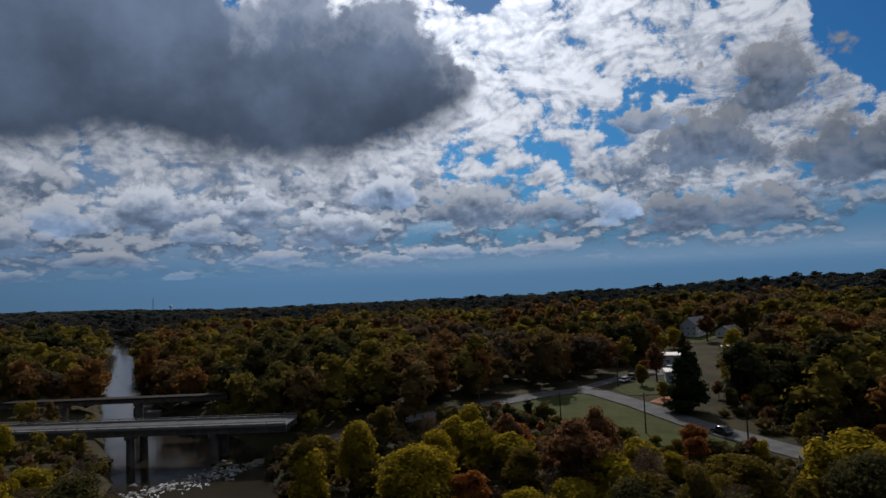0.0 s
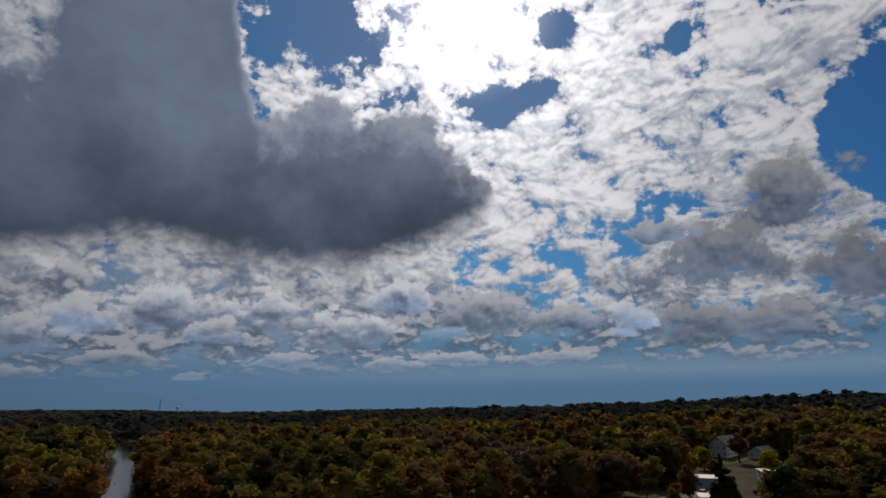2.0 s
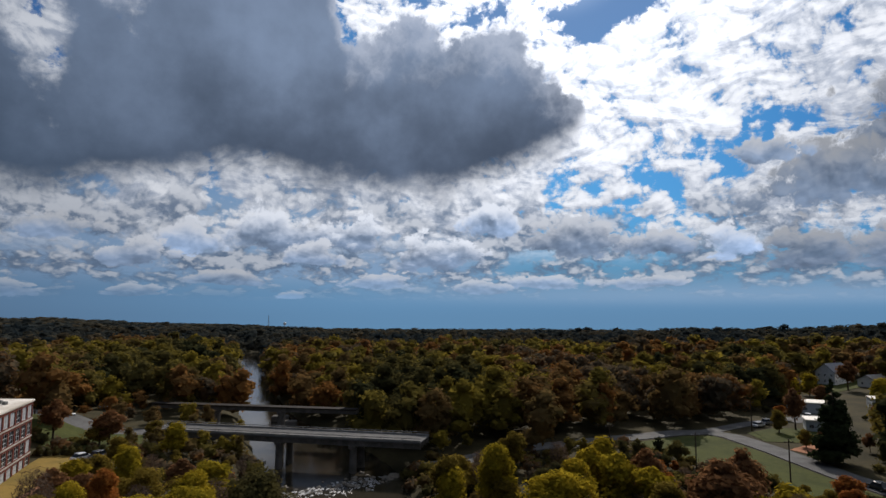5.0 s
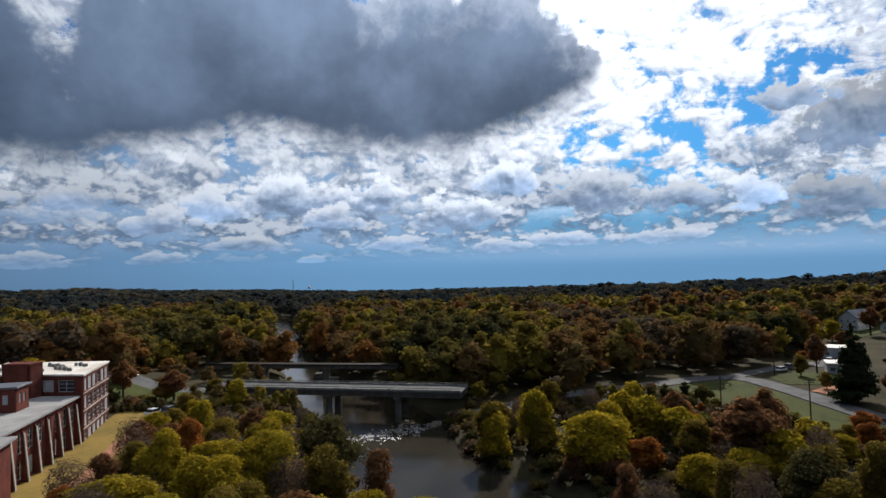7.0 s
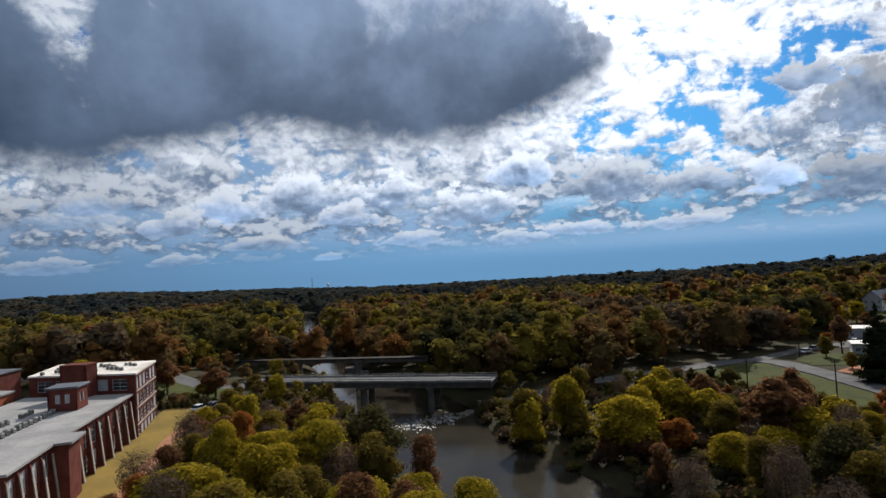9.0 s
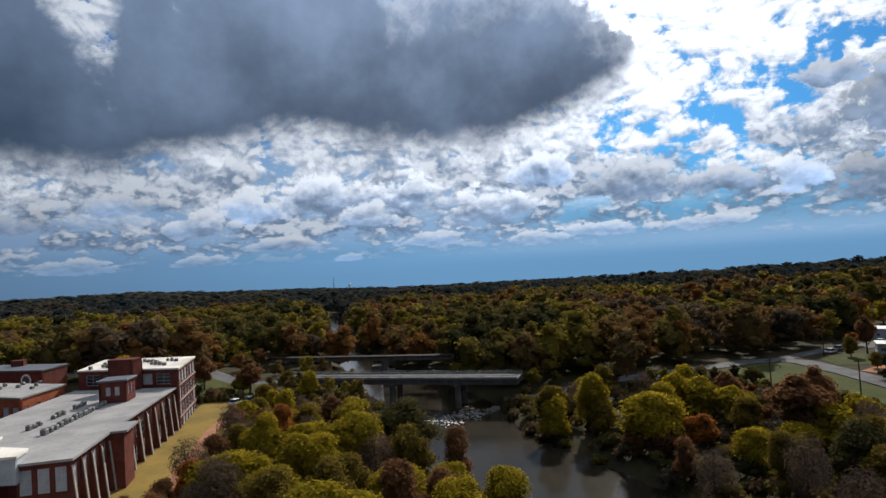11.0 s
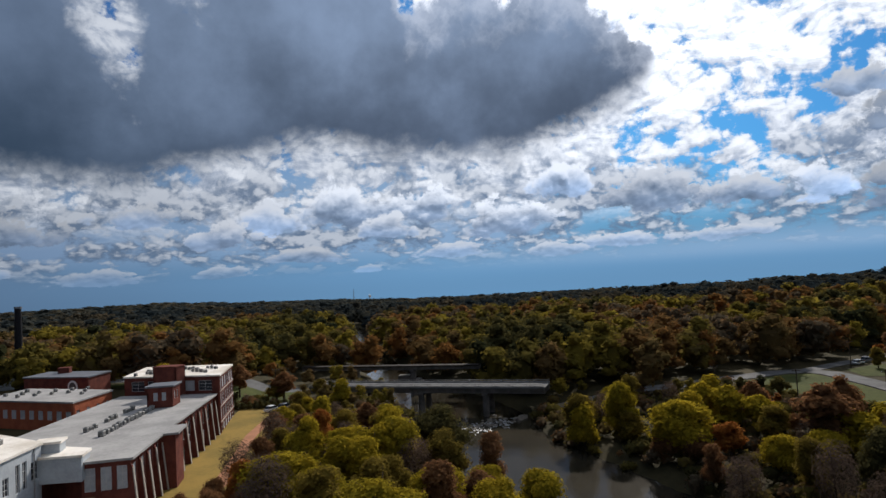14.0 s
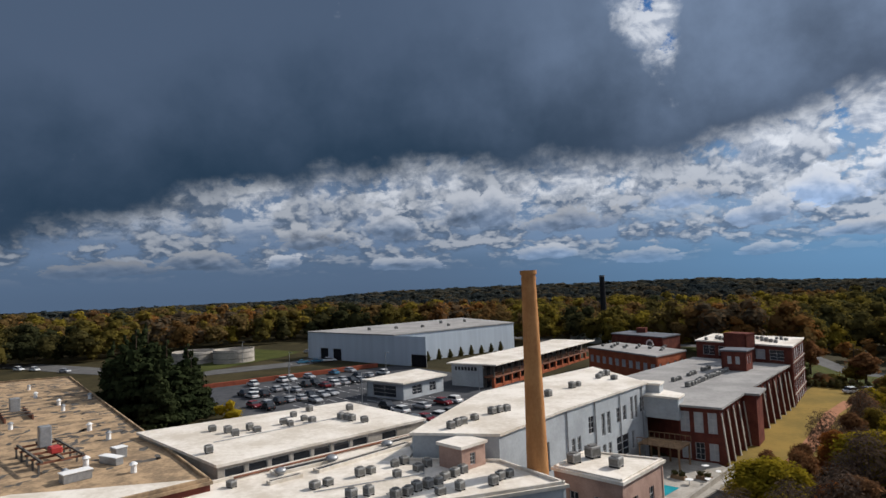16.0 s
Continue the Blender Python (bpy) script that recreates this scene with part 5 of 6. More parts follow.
def old_roof_clutter():
    """Vents, ducts and a rusting machine frame on the old gravel roof."""
    z = 13.554
    for k, (x, y) in enumerate([(-178, 11), (-163, 10.3), (-150, 18), (-147, 12), (-139, 11.4), (-115, 11), (-105.7, 11.6), (-92, 6), (-87.4, 3), (-84, 9.4), (-127, 2), (-168, 2), (-98, -6)]):
        ob = empty("roof_vent", Matrix.Translation((x, y, z)), "white capped vent pipe on the gravel roof", "vent", "vents on the old roof")
        bm = bmesh.new()
        tube(bm, (0, 0, 0), (0, 0, 0.9), 0.35, 0.32, 10)
        part("pipe", bm, M["white_paint"], ob)
        bm = bmesh.new()
        tube(bm, (0, 0, 0.95), (0, 0, 1.25), 0.52, 0.2, 10)
        part("cowl", bm, M["white_paint"] if k % 2 else M["steel"], ob)
    frame_ob = empty("machine_frame", Matrix.Translation((-98, 3, z)) @ Matrix.Rotation(radians(4), 4, "Z"), "rusting steel machine frame with a red motor", "machinery")
    for i in range(5):
        for j in (-1, 1):
            part("leg", one_box(i * 3 - 6.1, i * 3 - 5.9, j * 2.4 - 0.1, j * 2.4 + 0.1, 0, 1.2), M["dark_concrete"], frame_ob)
        part("cross_beam", one_box(i * 3 - 6.12, i * 3 - 5.88, -2.6, 2.6, 1.2, 1.45), M["rust"], frame_ob)
    for j in (-1, 0, 1):
        part("long_beam", one_box(-6.6, 6.6, j * 2.2 - 0.12, j * 2.2 + 0.12, 1.45, 1.7), M["dark_concrete"], frame_ob)
    part("motor", one_box(2.2, 4.0, -0.7, 0.6, 1.7, 2.5, 0.12), material("red_paint", (0.42, 0.035, 0.03), (0.3, 0.03, 0.025), 1.0, 0.5), frame_ob, "red painted motor")
    part("duct", one_box(-2.4, -1.2, -0.8, 0.6, 1.7, 4.4, 0.1), M["steel"], frame_ob)
    part("duct", one_box(-5.6, -4.4, 0.2, 1.4, 1.7, 2.6, 0.1), M["steel"], frame_ob)
    frame_two = empty("machine_frame", Matrix.Translation((-140, 4, z)), "low rusting steel frame on the gravel roof", "machinery")
    for j in (-1, 1):
        part("beam", one_box(-6, 6, j * 2 - 0.12, j * 2 + 0.12, 0, 0.8), M["rust"], frame_two)
    for i in range(4):
        part("cross_beam", one_box(i * 3.5 - 5.3, i * 3.5 - 5.1, -2.2, 2.2, 0.8, 1.0), M["dark_concrete"], frame_two)
    part("duct", one_box(-0.8, 0.8, -0.8, 0.8, 1.0, 3.4, 0.1), M["steel"], frame_two)
    for x, y, w, d, h, r in ((-90.5, 8.5, 3.4, 1.0, 0.9, 20), (-86, 3.8, 1.5, 3.0, 1.0, 8), (-93, 10, 1.4, 1.4, 1.3, 12)):
        ob = empty("roof_hatch", Matrix.Translation((x, y, z)) @ Matrix.Rotation(radians(r), 4, "Z"), "pale sheet-metal roof hatch", "hatch")
        part("body", one_box(-w / 2, w / 2, -d / 2, d / 2, 0, h, 0.05), M["steel"], ob)
        part("lid", one_box(-w / 2 - 0.1, w / 2 + 0.1, -d / 2 - 0.1, d / 2 + 0.1, h, h + 0.12, 0.03), M["white_paint"], ob)
    # torn strips of roofing felt
    rnd = random.Random(4)
    verts, faces = [], []
    for _ in range(420):
        x, y = rnd.uniform(-200, -88), rnd.uniform(-8, 21)
        if y > 14.5 + (-73.5 - x) * 0.062:
            continue
        w, l, a = rnd.uniform(0.2, 1.0), rnd.uniform(0.5, 2.2), rnd.uniform(-0.5, 0.5) + 1.4 * (rnd.random() < 0.5)
        n = len(verts)
        k = 7
        for i in range(k):
            t = i * math.tau / k
            px, py = math.cos(t) * w * rnd.uniform(0.5, 1), math.sin(t) * l * rnd.uniform(0.5, 1)
            verts.append((x + px * math.cos(a) - py * math.sin(a), y + px * math.sin(a) + py * math.cos(a), z + 0.01 + 0.002 * (n % 5)))
        faces.append(list(range(n, n + k)))
    tagged(new("roofing_scraps", mesh_from("roofing_scraps", verts, faces, M["dark_concrete"])), "dark scraps of torn roofing felt on the gravel roof", "debris", kind="stuff")
    white = part("roof_membrane", prism(bmesh.new(), [(-74.0, 13.9), (-74.8, 13.9), (-85.5, -2.5), (-86, -29.6), (-74.0, -29.6)], z, z + 0.06), M["white_roof"])
    tagged(white, "white membrane laid over one end of the gravel roof", "roof membrane", kind="structure")


old_roof_clutter()

# ---------------------------------------------------------------- gallery building


def gallery(a, b, depth):
    a, b = Vector(a), Vector(b)
    d = b - a
    n = d.length
    ob = empty("gallery_building", Matrix.Translation((*a, 7.6)) @ Matrix.Rotation(math.atan2(d.y, d.x), 4, "Z"), "long two-level gallery building of brick and steel under a white roof", "building")
    part("base_wall", one_box(0, n, 0.2, 0.7, 0, 1.0), M["brick_orange"], ob)
    part("back_wall", one_box(0, n, 3.0, 3.4, 0, 5.9), M["dark_concrete"], ob)
    part("rear_wall", one_box(0, n, depth - 0.4, depth, 0, 5.9), M["grey_wall"], ob)
    for x in (0.0, n - 0.4):
        part("end_wall", one_box(x, x + 0.4, 3.4, depth - 0.4, 0, 5.9), M["grey_wall"], ob)
    for k in range(7):
        part("end_window", one_box(-0.03, -0.004, 5.2 + k * 1.0, 5.9 + k * 1.0, 4.3, 5.2), M["glass"], ob)
    part("gallery_floor", one_box(0, n, 0.0, 3.0, 2.7, 3.05), M["rust"], ob)
    part("roof", one_box(-1.0, n + 1.0, -1.2, depth + 0.8, 5.9, 6.25, 0.05), M["white_roof"], ob)
    k = 0.3
    while k < n:
        part("post", one_box(k - 0.14, k + 0.14, 0.06, 0.34, 1.0, 5.9), M["dark_concrete"], ob)
        part("ground_pier", one_box(k - 0.35, k + 0.35, 0.05, 0.75, 0, 2.7), M["brick_orange"], ob)
        k += 4.4
    for z in (3.5, 4.0):
        part("rail", one_box(0, n, 0.1, 0.18, z, z + 0.07), M["rust"], ob)
    k = 1.2
    while k < n - 2:
        part("door", one_box(k, k + 1.7, 2.9, 2.996, 0.1, 2.3), M["glass"], ob)
        part("door", one_box(k, k + 1.7, 2.9, 2.996, 3.1, 5.2), M["glass"], ob)
        k += 3.6


gallery((-113, 100), (-127, 160), 13.0)
brick_tower("roof_tower", -118, 177, 3, 2.4, 15.35, 16.6, 12, "small brick tower on a dark roof", roof=False)
# round painted emblem, as a plain ring
bm_e = bmesh.new()
bmesh.ops.create_cone(bm_e, cap_ends=True, segments=28, radius1=1.7, radius2=1.7, depth=0.06)
emblem = part("wall_sign", bm_e, M["white_paint"])
emblem.matrix_world = Matrix.Translation((-109.0, 166.30, 12.6)) @ Matrix.Rotation(math.atan2(-6, 22), 4, "Z") @ Matrix.Rotation(radians(90), 4, "X")
tagged(emblem, "round pale emblem fixed on a dark brick wall", "sign")
bm_e = bmesh.new()
bmesh.ops.create_cone(bm_e, cap_ends=True, segments=24, radius1=1.2, radius2=1.2, depth=0.05)
part("inner_disc", bm_e, M["dark_concrete"], emblem, "dark inner disc").location = (0, 0, 0.03)

# ---------------------------------------------------------------- car park and yard
bm = one_box(-0.3, 0.3, 0, 58, 0, 1.7, 0.05, m=Matrix.Translation((-178.5, 49, 7.6)) @ Matrix.Rotation(radians(-5), 4, "Z"))
tagged(part("retaining_wall", bm, M["red_wall"]), "long low red brick retaining wall behind the car park", "wall", kind="structure")
strip("road", [(-330, 20), (-262, 40), (-212, 62), (-206, 92), (-222, 138), (-260, 190)], 6.5, M["road"], "pale service road behind the car park", "road", lift=0.1)
patch("lawn", [(-215, 64), (-232, 100), (-250, 120), (-300, 110), (-290, 60)], M["green_grass"], "grass bank round the concrete tanks", "grass", lift=0.12)
for k in range(7):
    x = -166 + k * 8.5
    bm = bmesh.new()
    for i in range(10):
        box(bm, x - 2.4, x + 2.4, 56 + i * 2.9 - 0.06, 56 + i * 2.9 + 0.06, 0, 0.012)
    ob = part("parking_lines", bm, M["white_paint"])
    ob.location = (0, 0, 8.08)
    tagged(ob, "faded white parking bay lines", "marking", kind="structure")

CAR_PAINT = [material("car_paint", c, tuple(v * 0.9 for v in c), 0.6, 0.25) for c in ((0.62, 0.63, 0.64), (0.35, 0.36, 0.38), (0.02, 0.021, 0.024), (0.03, 0.045, 0.09), (0.16, 0.015, 0.018), (0.12, 0.13, 0.14), (0.05, 0.19, 0.30))]
CAR_WORD = ["white", "silver", "black", "navy blue", "dark red", "dark grey", "light blue"]


def car_kind(paint, word, tall=1.0, long=4.6):
    ob = empty("car", Matrix.Identity(4), word + " car parked on the asphalt", "car", "parked cars")
    w = 0.9
    prof = [(-long / 2, 0.35), (-long / 2, 0.82), (-long / 2 + 0.35, 0.95), (long / 2 - 1.3, 0.95), (long / 2 - 0.1, 0.78), (long / 2, 0.5), (long / 2, 0.3)]
    bm = bmesh.new()
    for s in (-w, w):
        bm.faces.new([bm.verts.new((x, s, z)) for x, z in prof])
    bm.verts.ensure_lookup_table()
    n = len(prof)
    for i in range(n):
        j = (i + 1) % n
        bm.faces.new((bm.verts[i], bm.verts[j], bm.verts[n + j], bm.verts[n + i]))
    bmesh.ops.recalc_face_normals(bm, faces=bm.faces[:])
    bmesh.ops.bevel(bm, geom=[e for e in bm.edges], offset=0.06, segments=1, affect="EDGES")
    part("body", bm, paint, ob)
    def hull(lo, hi, z0, z1, inset):
        b = bmesh.new()
        q = [b.verts.new((x, y, z)) for z, (xa, xb), yy in ((z0, lo, w - 0.04), (z1, hi, w - inset)) for x, y in ((xa, -yy), (xb, -yy), (xb, yy), (xa, yy))]
        for f in ((3, 2, 1, 0), (4, 5, 6, 7), (0, 1, 5, 4), (1, 2, 6, 5), (2, 3, 7, 6), (3, 0, 4, 7)):
            b.faces.new([q[i] for i in f])
        return b
    part("cabin", hull((-long / 2 + 0.45, long / 2 - 1.25), (-long / 2 + 0.95, long / 2 - 2.05), 0.95, 1.38 * tall, 0.22), M["glass"], ob)
    part("roof", hull((-long / 2 + 0.93, long / 2 - 2.03), (-long / 2 + 1.05, long / 2 - 2.2), 1.38 * tall, 1.45 * tall, 0.26), paint, ob)
    for x in (-long / 2 + 0.85, long / 2 - 0.9):
        for s in (-1, 1):
            b = bmesh.new()
            tube(b, (x, s * (w - 0.2), 0.33), (x, s * (w + 0.03), 0.33), 0.33, 0.33, 12)
            wheel = part("wheel", b, M["dark"], ob)
            b = bmesh.new()
            tube(b, (x, s * (w + 0.03), 0.33), (x, s * (w + 0.045), 0.33), 0.19, 0.17, 8)
            part("rim", b, M["steel"], wheel)
    for s in (-1, 1):
        part("headlight", one_box(long / 2 - 0.06, long / 2 + 0.02, s * 0.62 - 0.16, s * 0.62 + 0.16, 0.58, 0.72, 0.02), M["white_paint"], ob)
        part("tail_light", one_box(-long / 2 - 0.02, -long / 2 + 0.05, s * 0.66 - 0.14, s * 0.66 + 0.14, 0.66, 0.82, 0.02), M["red_wall"], ob)
    return ob


CARS = [car_kind(p, n, t, l) for p, n, t, l in zip(CAR_PAINT, CAR_WORD, (1.15, 1.0, 1.2, 1.0, 1.05, 1.25, 1.0), (4.8, 4.6, 4.9, 4.5, 4.6, 5.0, 4.4))]
first = {c.name for c in CARS}


def park(k, x, y, turn, z=None):
    c = CARS[k]
    m = Matrix.Translation((x, y, (height(x, y) + 0.13) if z is None else z)) @ Matrix.Rotation(radians(turn), 4, "Z")
    if c.name in first:
        first.remove(c.name)
        c.matrix_world = m
    else:
        copy_thing(c, m)


def fill_car_park():
    rnd = random.Random(12)
    for col, (x, fill, y0, y1) in enumerate([(-171, 0.35, 54, 104), (-157, 0.6, 54, 100), (-152, 0.55, 54, 98), (-139.5, 0.6, 46, 70), (-134.5, 0.35, 50, 70), (-114, 0.55, 56, 70), (-108, 0.6, 58, 92),
                                             (-97, 0.7, 62, 98), (-92, 0.45, 66, 98)]):
        y = y0
        while y < y1:
            if rnd.random() < fill:
                park(rnd.choices(range(7), (26, 20, 20, 9, 9, 13, 3))[0], x + rnd.uniform(-0.4, 0.4), y, rnd.choice((0, 180)) + rnd.uniform(-3, 3))
            y += 2.9
    for k, x, y, a in ((0, -54.5, 167.5, 60), (5, -51.5, 169.0, 70), (2, 111.5, 140, 92), (6, -204, 96, 80), (6, -203, 101, 80), (0, -201, 105, 70), (1, -240, 118, 10), (0, -290, 22, 20), (0, -282, 26, 20),
                       (1, -265, 33, 24), (0, 128, 206, 30), (5, 134, 211, 30), (1, -78, 209, -16), (2, 126, 122, 110), (1, 150, 214, 40), (0, 156, 222, 40)):
        park(k, x, y, a)


fill_car_park()


def lamp_post(x, y, tall):
    ob = empty("street_lamp", Matrix.Translation((x, y, height(x, y))), "slim grey lamp post in the car park", "street lamp")
    bm = bmesh.new()
    tube(bm, (0, 0, -0.2), (0, 0, tall), 0.12, 0.07, 8)
    part("pole", bm, M["steel"], ob)
    part("arm", one_box(0, 1.2, -0.05, 0.05, tall - 0.1, tall), M["steel"], ob)
    part("head", one_box(0.9, 1.6, -0.16, 0.16, tall - 0.16, tall + 0.02, 0.03), M["unit"], ob)


for x, y in ((-148, 62), (-148, 92), (-118, 64), (-102, 84), (-175, 76), (-228, 84)):
    lamp_post(x, y, 8.0)


def tank(x, y, r, h):
    ob = empty("concrete_tank", Matrix.Translation((x, y, height(x, y))), "round weathered concrete tank with a low rim", "tank")
    bm = bmesh.new()
    n = 40
    ring = lambda rr, z: [bm.verts.new((rr * math.cos(i * math.tau / n), rr * math.sin(i * math.tau / n), z)) for i in range(n)]
    loops = [ring(r, -0.5), ring(r, h), ring(r - 0.35, h), ring(r - 0.35, h - 1.2)]
    for p, q in zip(loops, loops[1:]):
        for i in range(n):
            bm.faces.new((p[i], p[(i + 1) % n], q[(i + 1) % n], q[i]))
    bm.faces.new(loops[-1])
    part("shell", bm, M["concrete"], ob)
    bm = bmesh.new()
    rr, k = r + 0.12, 36
    for z in (h * 0.35, h * 0.8):
        for i in range(k):
            a, b = i * math.tau / k, (i + 1) * math.tau / k
            tube(bm, (rr * math.cos(a), rr * math.sin(a), z), (rr * math.cos(b), rr * math.sin(b), z), 0.07, 0.07, 4, cap=False)
    part("hoop", bm, M["dark_concrete"], ob)


tank(-236, 84, 7.5, 5.0)
tank(-250, 74, 8.5, 4.6)

# ---------------------------------------------------------------- terrace between the mills
patch("terrace", [(-62, 60), (-46, 62), (-47, 86), (-52, 89), (-62.5, 87)], M["concrete"], "pale concrete terrace between the mill buildings", "terrace", z=3.2)
patch("pool", [(-54.5, 66), (-50.5, 66.6), (-50.8, 74), (-54.8, 73.6)], M["pool"], "small turquoise pool sunk in the terrace", "pool", z=3.28)


def deck_frame(x, y, w, d, z):
    ob = empty("timber_deck", Matrix.Translation((x, y, 3.2)) @ Matrix.Rotation(radians(8), 4, "Z"), "raised timber deck on posts beside the pale mill", "deck")
    n = int(d / 0.5)
    for k in range(n):
        part("plank", one_box(-w / 2, w / 2, -d / 2 + k * 0.5, -d / 2 + k * 0.5 + 0.46, z - 0.08, z), M["wood"], ob)
    for i in (-1, 0, 1):
        for j in (-1, 1):
            part("post", one_box(i * w * 0.46 - 0.12, i * w * 0.46 + 0.12, j * d * 0.46 - 0.12, j * d * 0.46 + 0.12, 0, z - 0.36), M["wood"], ob)
        part("beam", one_box(i * w * 0.46 - 0.1, i * w * 0.46 + 0.1, -d / 2, d / 2, z - 0.36, z - 0.08), M["wood"], ob)
    for j in (-1, 1):
        part("rail", one_box(-w / 2, w / 2, j * d / 2 - 0.05, j * d / 2 + 0.05, z + 0.9, z + 1.0), M["wood"], ob)
        for k in range(9):
            part("baluster", one_box(-w / 2 + w * k / 8 - 0.04, -w / 2 + w * k / 8 + 0.04, j * d / 2 - 0.04, j * d / 2 + 0.04, z, z + 0.9), M["wood"], ob)


deck_frame(-58.0, 83.0, 7.0, 5.0, 3.6)


def planter(x, y, w, d, seed):
    rnd = random.Random(seed)
    ob = empty("planter", Matrix.Translation((x, y, 3.2)), "low planter box with green shrubs on the terrace", "planter", "terrace planters")
    part("box", one_box(-w / 2, w / 2, -d / 2, d / 2, 0, 0.5, 0.03), M["wood"], ob)
    v, f = blob_cloud(rnd, [((-w * 0.25, 0, 0.8), (w * 0.3, d * 0.45, 0.45)), ((w * 0.25, 0, 0.8), (w * 0.3, d * 0.45, 0.5))], 120, 0.2)
    shared("shrub", mesh_from("shrub", v, f, LEAF["green"]), ob)


for k, (x, y) in enumerate([(-56, 76), (-53, 78), (-50, 80), (-56, 69), (-58, 64)]):
    planter(x, y, 2.2, 1.0, k)


def table(x, y):
    ob = empty("terrace_table", Matrix.Translation((x, y, 3.2)), "round pale terrace table", "table", "terrace tables")
    bm = bmesh.new()
    tube(bm, (0, 0, 0.7), (0, 0, 0.75), 0.6, 0.6, 14)
    part("tabletop", bm, M["white_paint"], ob)
    bm = bmesh.new()
    tube(bm, (0, 0, 0), (0, 0, 0.7), 0.06, 0.06, 8)
    part("leg", bm, M["steel"], ob)


for x, y in ((-50.5, 76.5), (-49, 83), (-52, 84.5), (-59.5, 72), (-48.5, 78.5)):
    table(x, y)
bm = one_box(-0.2, 0.2, 0, 27, -2.0, 0.9, 0.03, m=Matrix.Translation((-46.2, 61, 3.1)) @ Matrix.Rotation(radians(6), 4, "Z"))
tagged(part("terrace_wall", bm, M["concrete"]), "low concrete wall along the terrace edge", "wall", kind="structure")


def steps(x, y):
    ob = empty("garden_steps", Matrix.Translation((x, y, 2.3)) @ Matrix.Rotation(radians(-15), 4, "Z"), "broad concrete steps from the terrace to the lawn", "steps")
    for k in range(6):
        part("step", one_box(k * 0.34, k * 0.34 + 0.36, -2.2, 2.2, -0.5, 0.9 - k * 0.17, 0.015), M["concrete"], ob)
    for s in (-1, 1):
        bm = bmesh.new()
        tube(bm, (0, s * 2.3, 1.8), (2.1, s * 2.3, 0.9), 0.04, 0.04, 6)
        part("handrail", bm, M["white_paint"], ob)
        for k in (0.1, 1.0, 2.0):
            bm = bmesh.new()
            tube(bm, (k, s * 2.3, -0.4), (k, s * 2.3, 1.8 - k * 0.43), 0.035, 0.035, 6)
            part("rail_post", bm, M["white_paint"], ob)


steps(-46.5, 90)


def drain_pit(x, y):
    ob = empty("sunken_pit", Matrix.Translation((x, y, height(x, y))) @ Matrix.Rotation(radians(6), 4, "Z"), "sunken concrete-walled pit in the lawn", "pit")
    for a in ((-2.2, 2.2, -3.2, -2.9), (-2.2, 2.2, 2.9, 3.2), (-2.2, -1.9, -2.9, 2.9), (1.9, 2.2, -2.9, 2.9)):
        part("curb", one_box(*a, -0.6, 0.55, 0.03), M["concrete"], ob)
    part("bottom", one_box(-1.9, 1.9, -2.9, 2.9, 0.2, 0.26), M["dark"], ob)


drain_pit(-45.4, 74.0)

# downpipes on the pale mill
for k in range(4):
    p = Vector(GREY[1]).lerp(Vector(GREY[2]), 0.03 + k * 0.3)
    bm = bmesh.new()
    tube(bm, (p.x + 0.12, p.y, 2.8), (p.x + 0.12, p.y, 15.2), 0.09, 0.09, 8)
    tagged(part("downpipe", bm, M["steel"]), "grey rainwater pipe on the pale mill wall", "pipe", "downpipes")

# ---------------------------------------------------------------- evergreens, shrubs and special trees


def conifer(tall, radius, cards, seed, label, name="conifer"):
    rnd = random.Random(seed)
    ob = empty(name, Matrix.Identity(4), label, "tree")
    bm = bmesh.new()
    tube(bm, (0, 0, -0.4), (0, 0, tall * 0.97), tall * 0.02, 0.05, 7)
    part("trunk", bm, M["bark"], ob)
    lobes = []
    for k in range(18):
        f = (k + 0.5) / 18
        r = radius * (1 - f) ** 0.8 + 0.35
        for j in range(3 if f < 0.7 else 1):
            a = rnd.random() * math.tau
            lobes.append(((math.cos(a) * r * 0.5, math.sin(a) * r * 0.5, tall * (0.06 + 0.9 * f)), (r * 0.6, r * 0.6, tall * 0.05)))
    v, f = blob_cloud(rnd, lobes, cards, 0.8, core=0.8)
    shared("crown", mesh_from("crown", v, f, LEAF["needle"]), ob)
    return ob


spruce = conifer(20.5, 5.6, 2400, 3, "tall dark spruce beside the road", "spruce")
spruce.matrix_world = Matrix.Translation((118, 160, height(118, 160)))
cedar = conifer(18, 6.0, 2600, 4, "dense dark evergreen behind the mill roofs", "cedar")
cedar.matrix_world = Matrix.Translation((-139, 30, 7.6))
for k, (x, y, s) in enumerate([(-146, 26, 1.15), (-152, 30, 1.2), (-158, 27, 1.05), (-164, 31, 1.1), (-142, 36, 0.85), (-150, 38, 0.9), (-168, 27, 0.95), (-134, 27, 0.75), (-158, 36, 0.8)]):
    copy_thing(cedar, Matrix.Translation((x, y, 7.4)) @ Matrix.Rotation(k * 1.3, 4, "Z") @ Matrix.Scale(s, 4))


def bush(leaf, seed, label, r=1.3, tall=2.2):
    rnd = random.Random(seed)
    v, f = blob_cloud(rnd, [((rnd.uniform(-0.4, 0.4) * r, rnd.uniform(-0.4, 0.4) * r, tall * (0.25 + 0.2 * k)), (r * (0.9 - 0.2 * k), r * (0.9 - 0.2 * k), tall * 0.3)) for k in range(3)], 320, 0.3)
    return tagged(new("bush", mesh_from("bush", v, f, LEAF[leaf])), label, "bush")


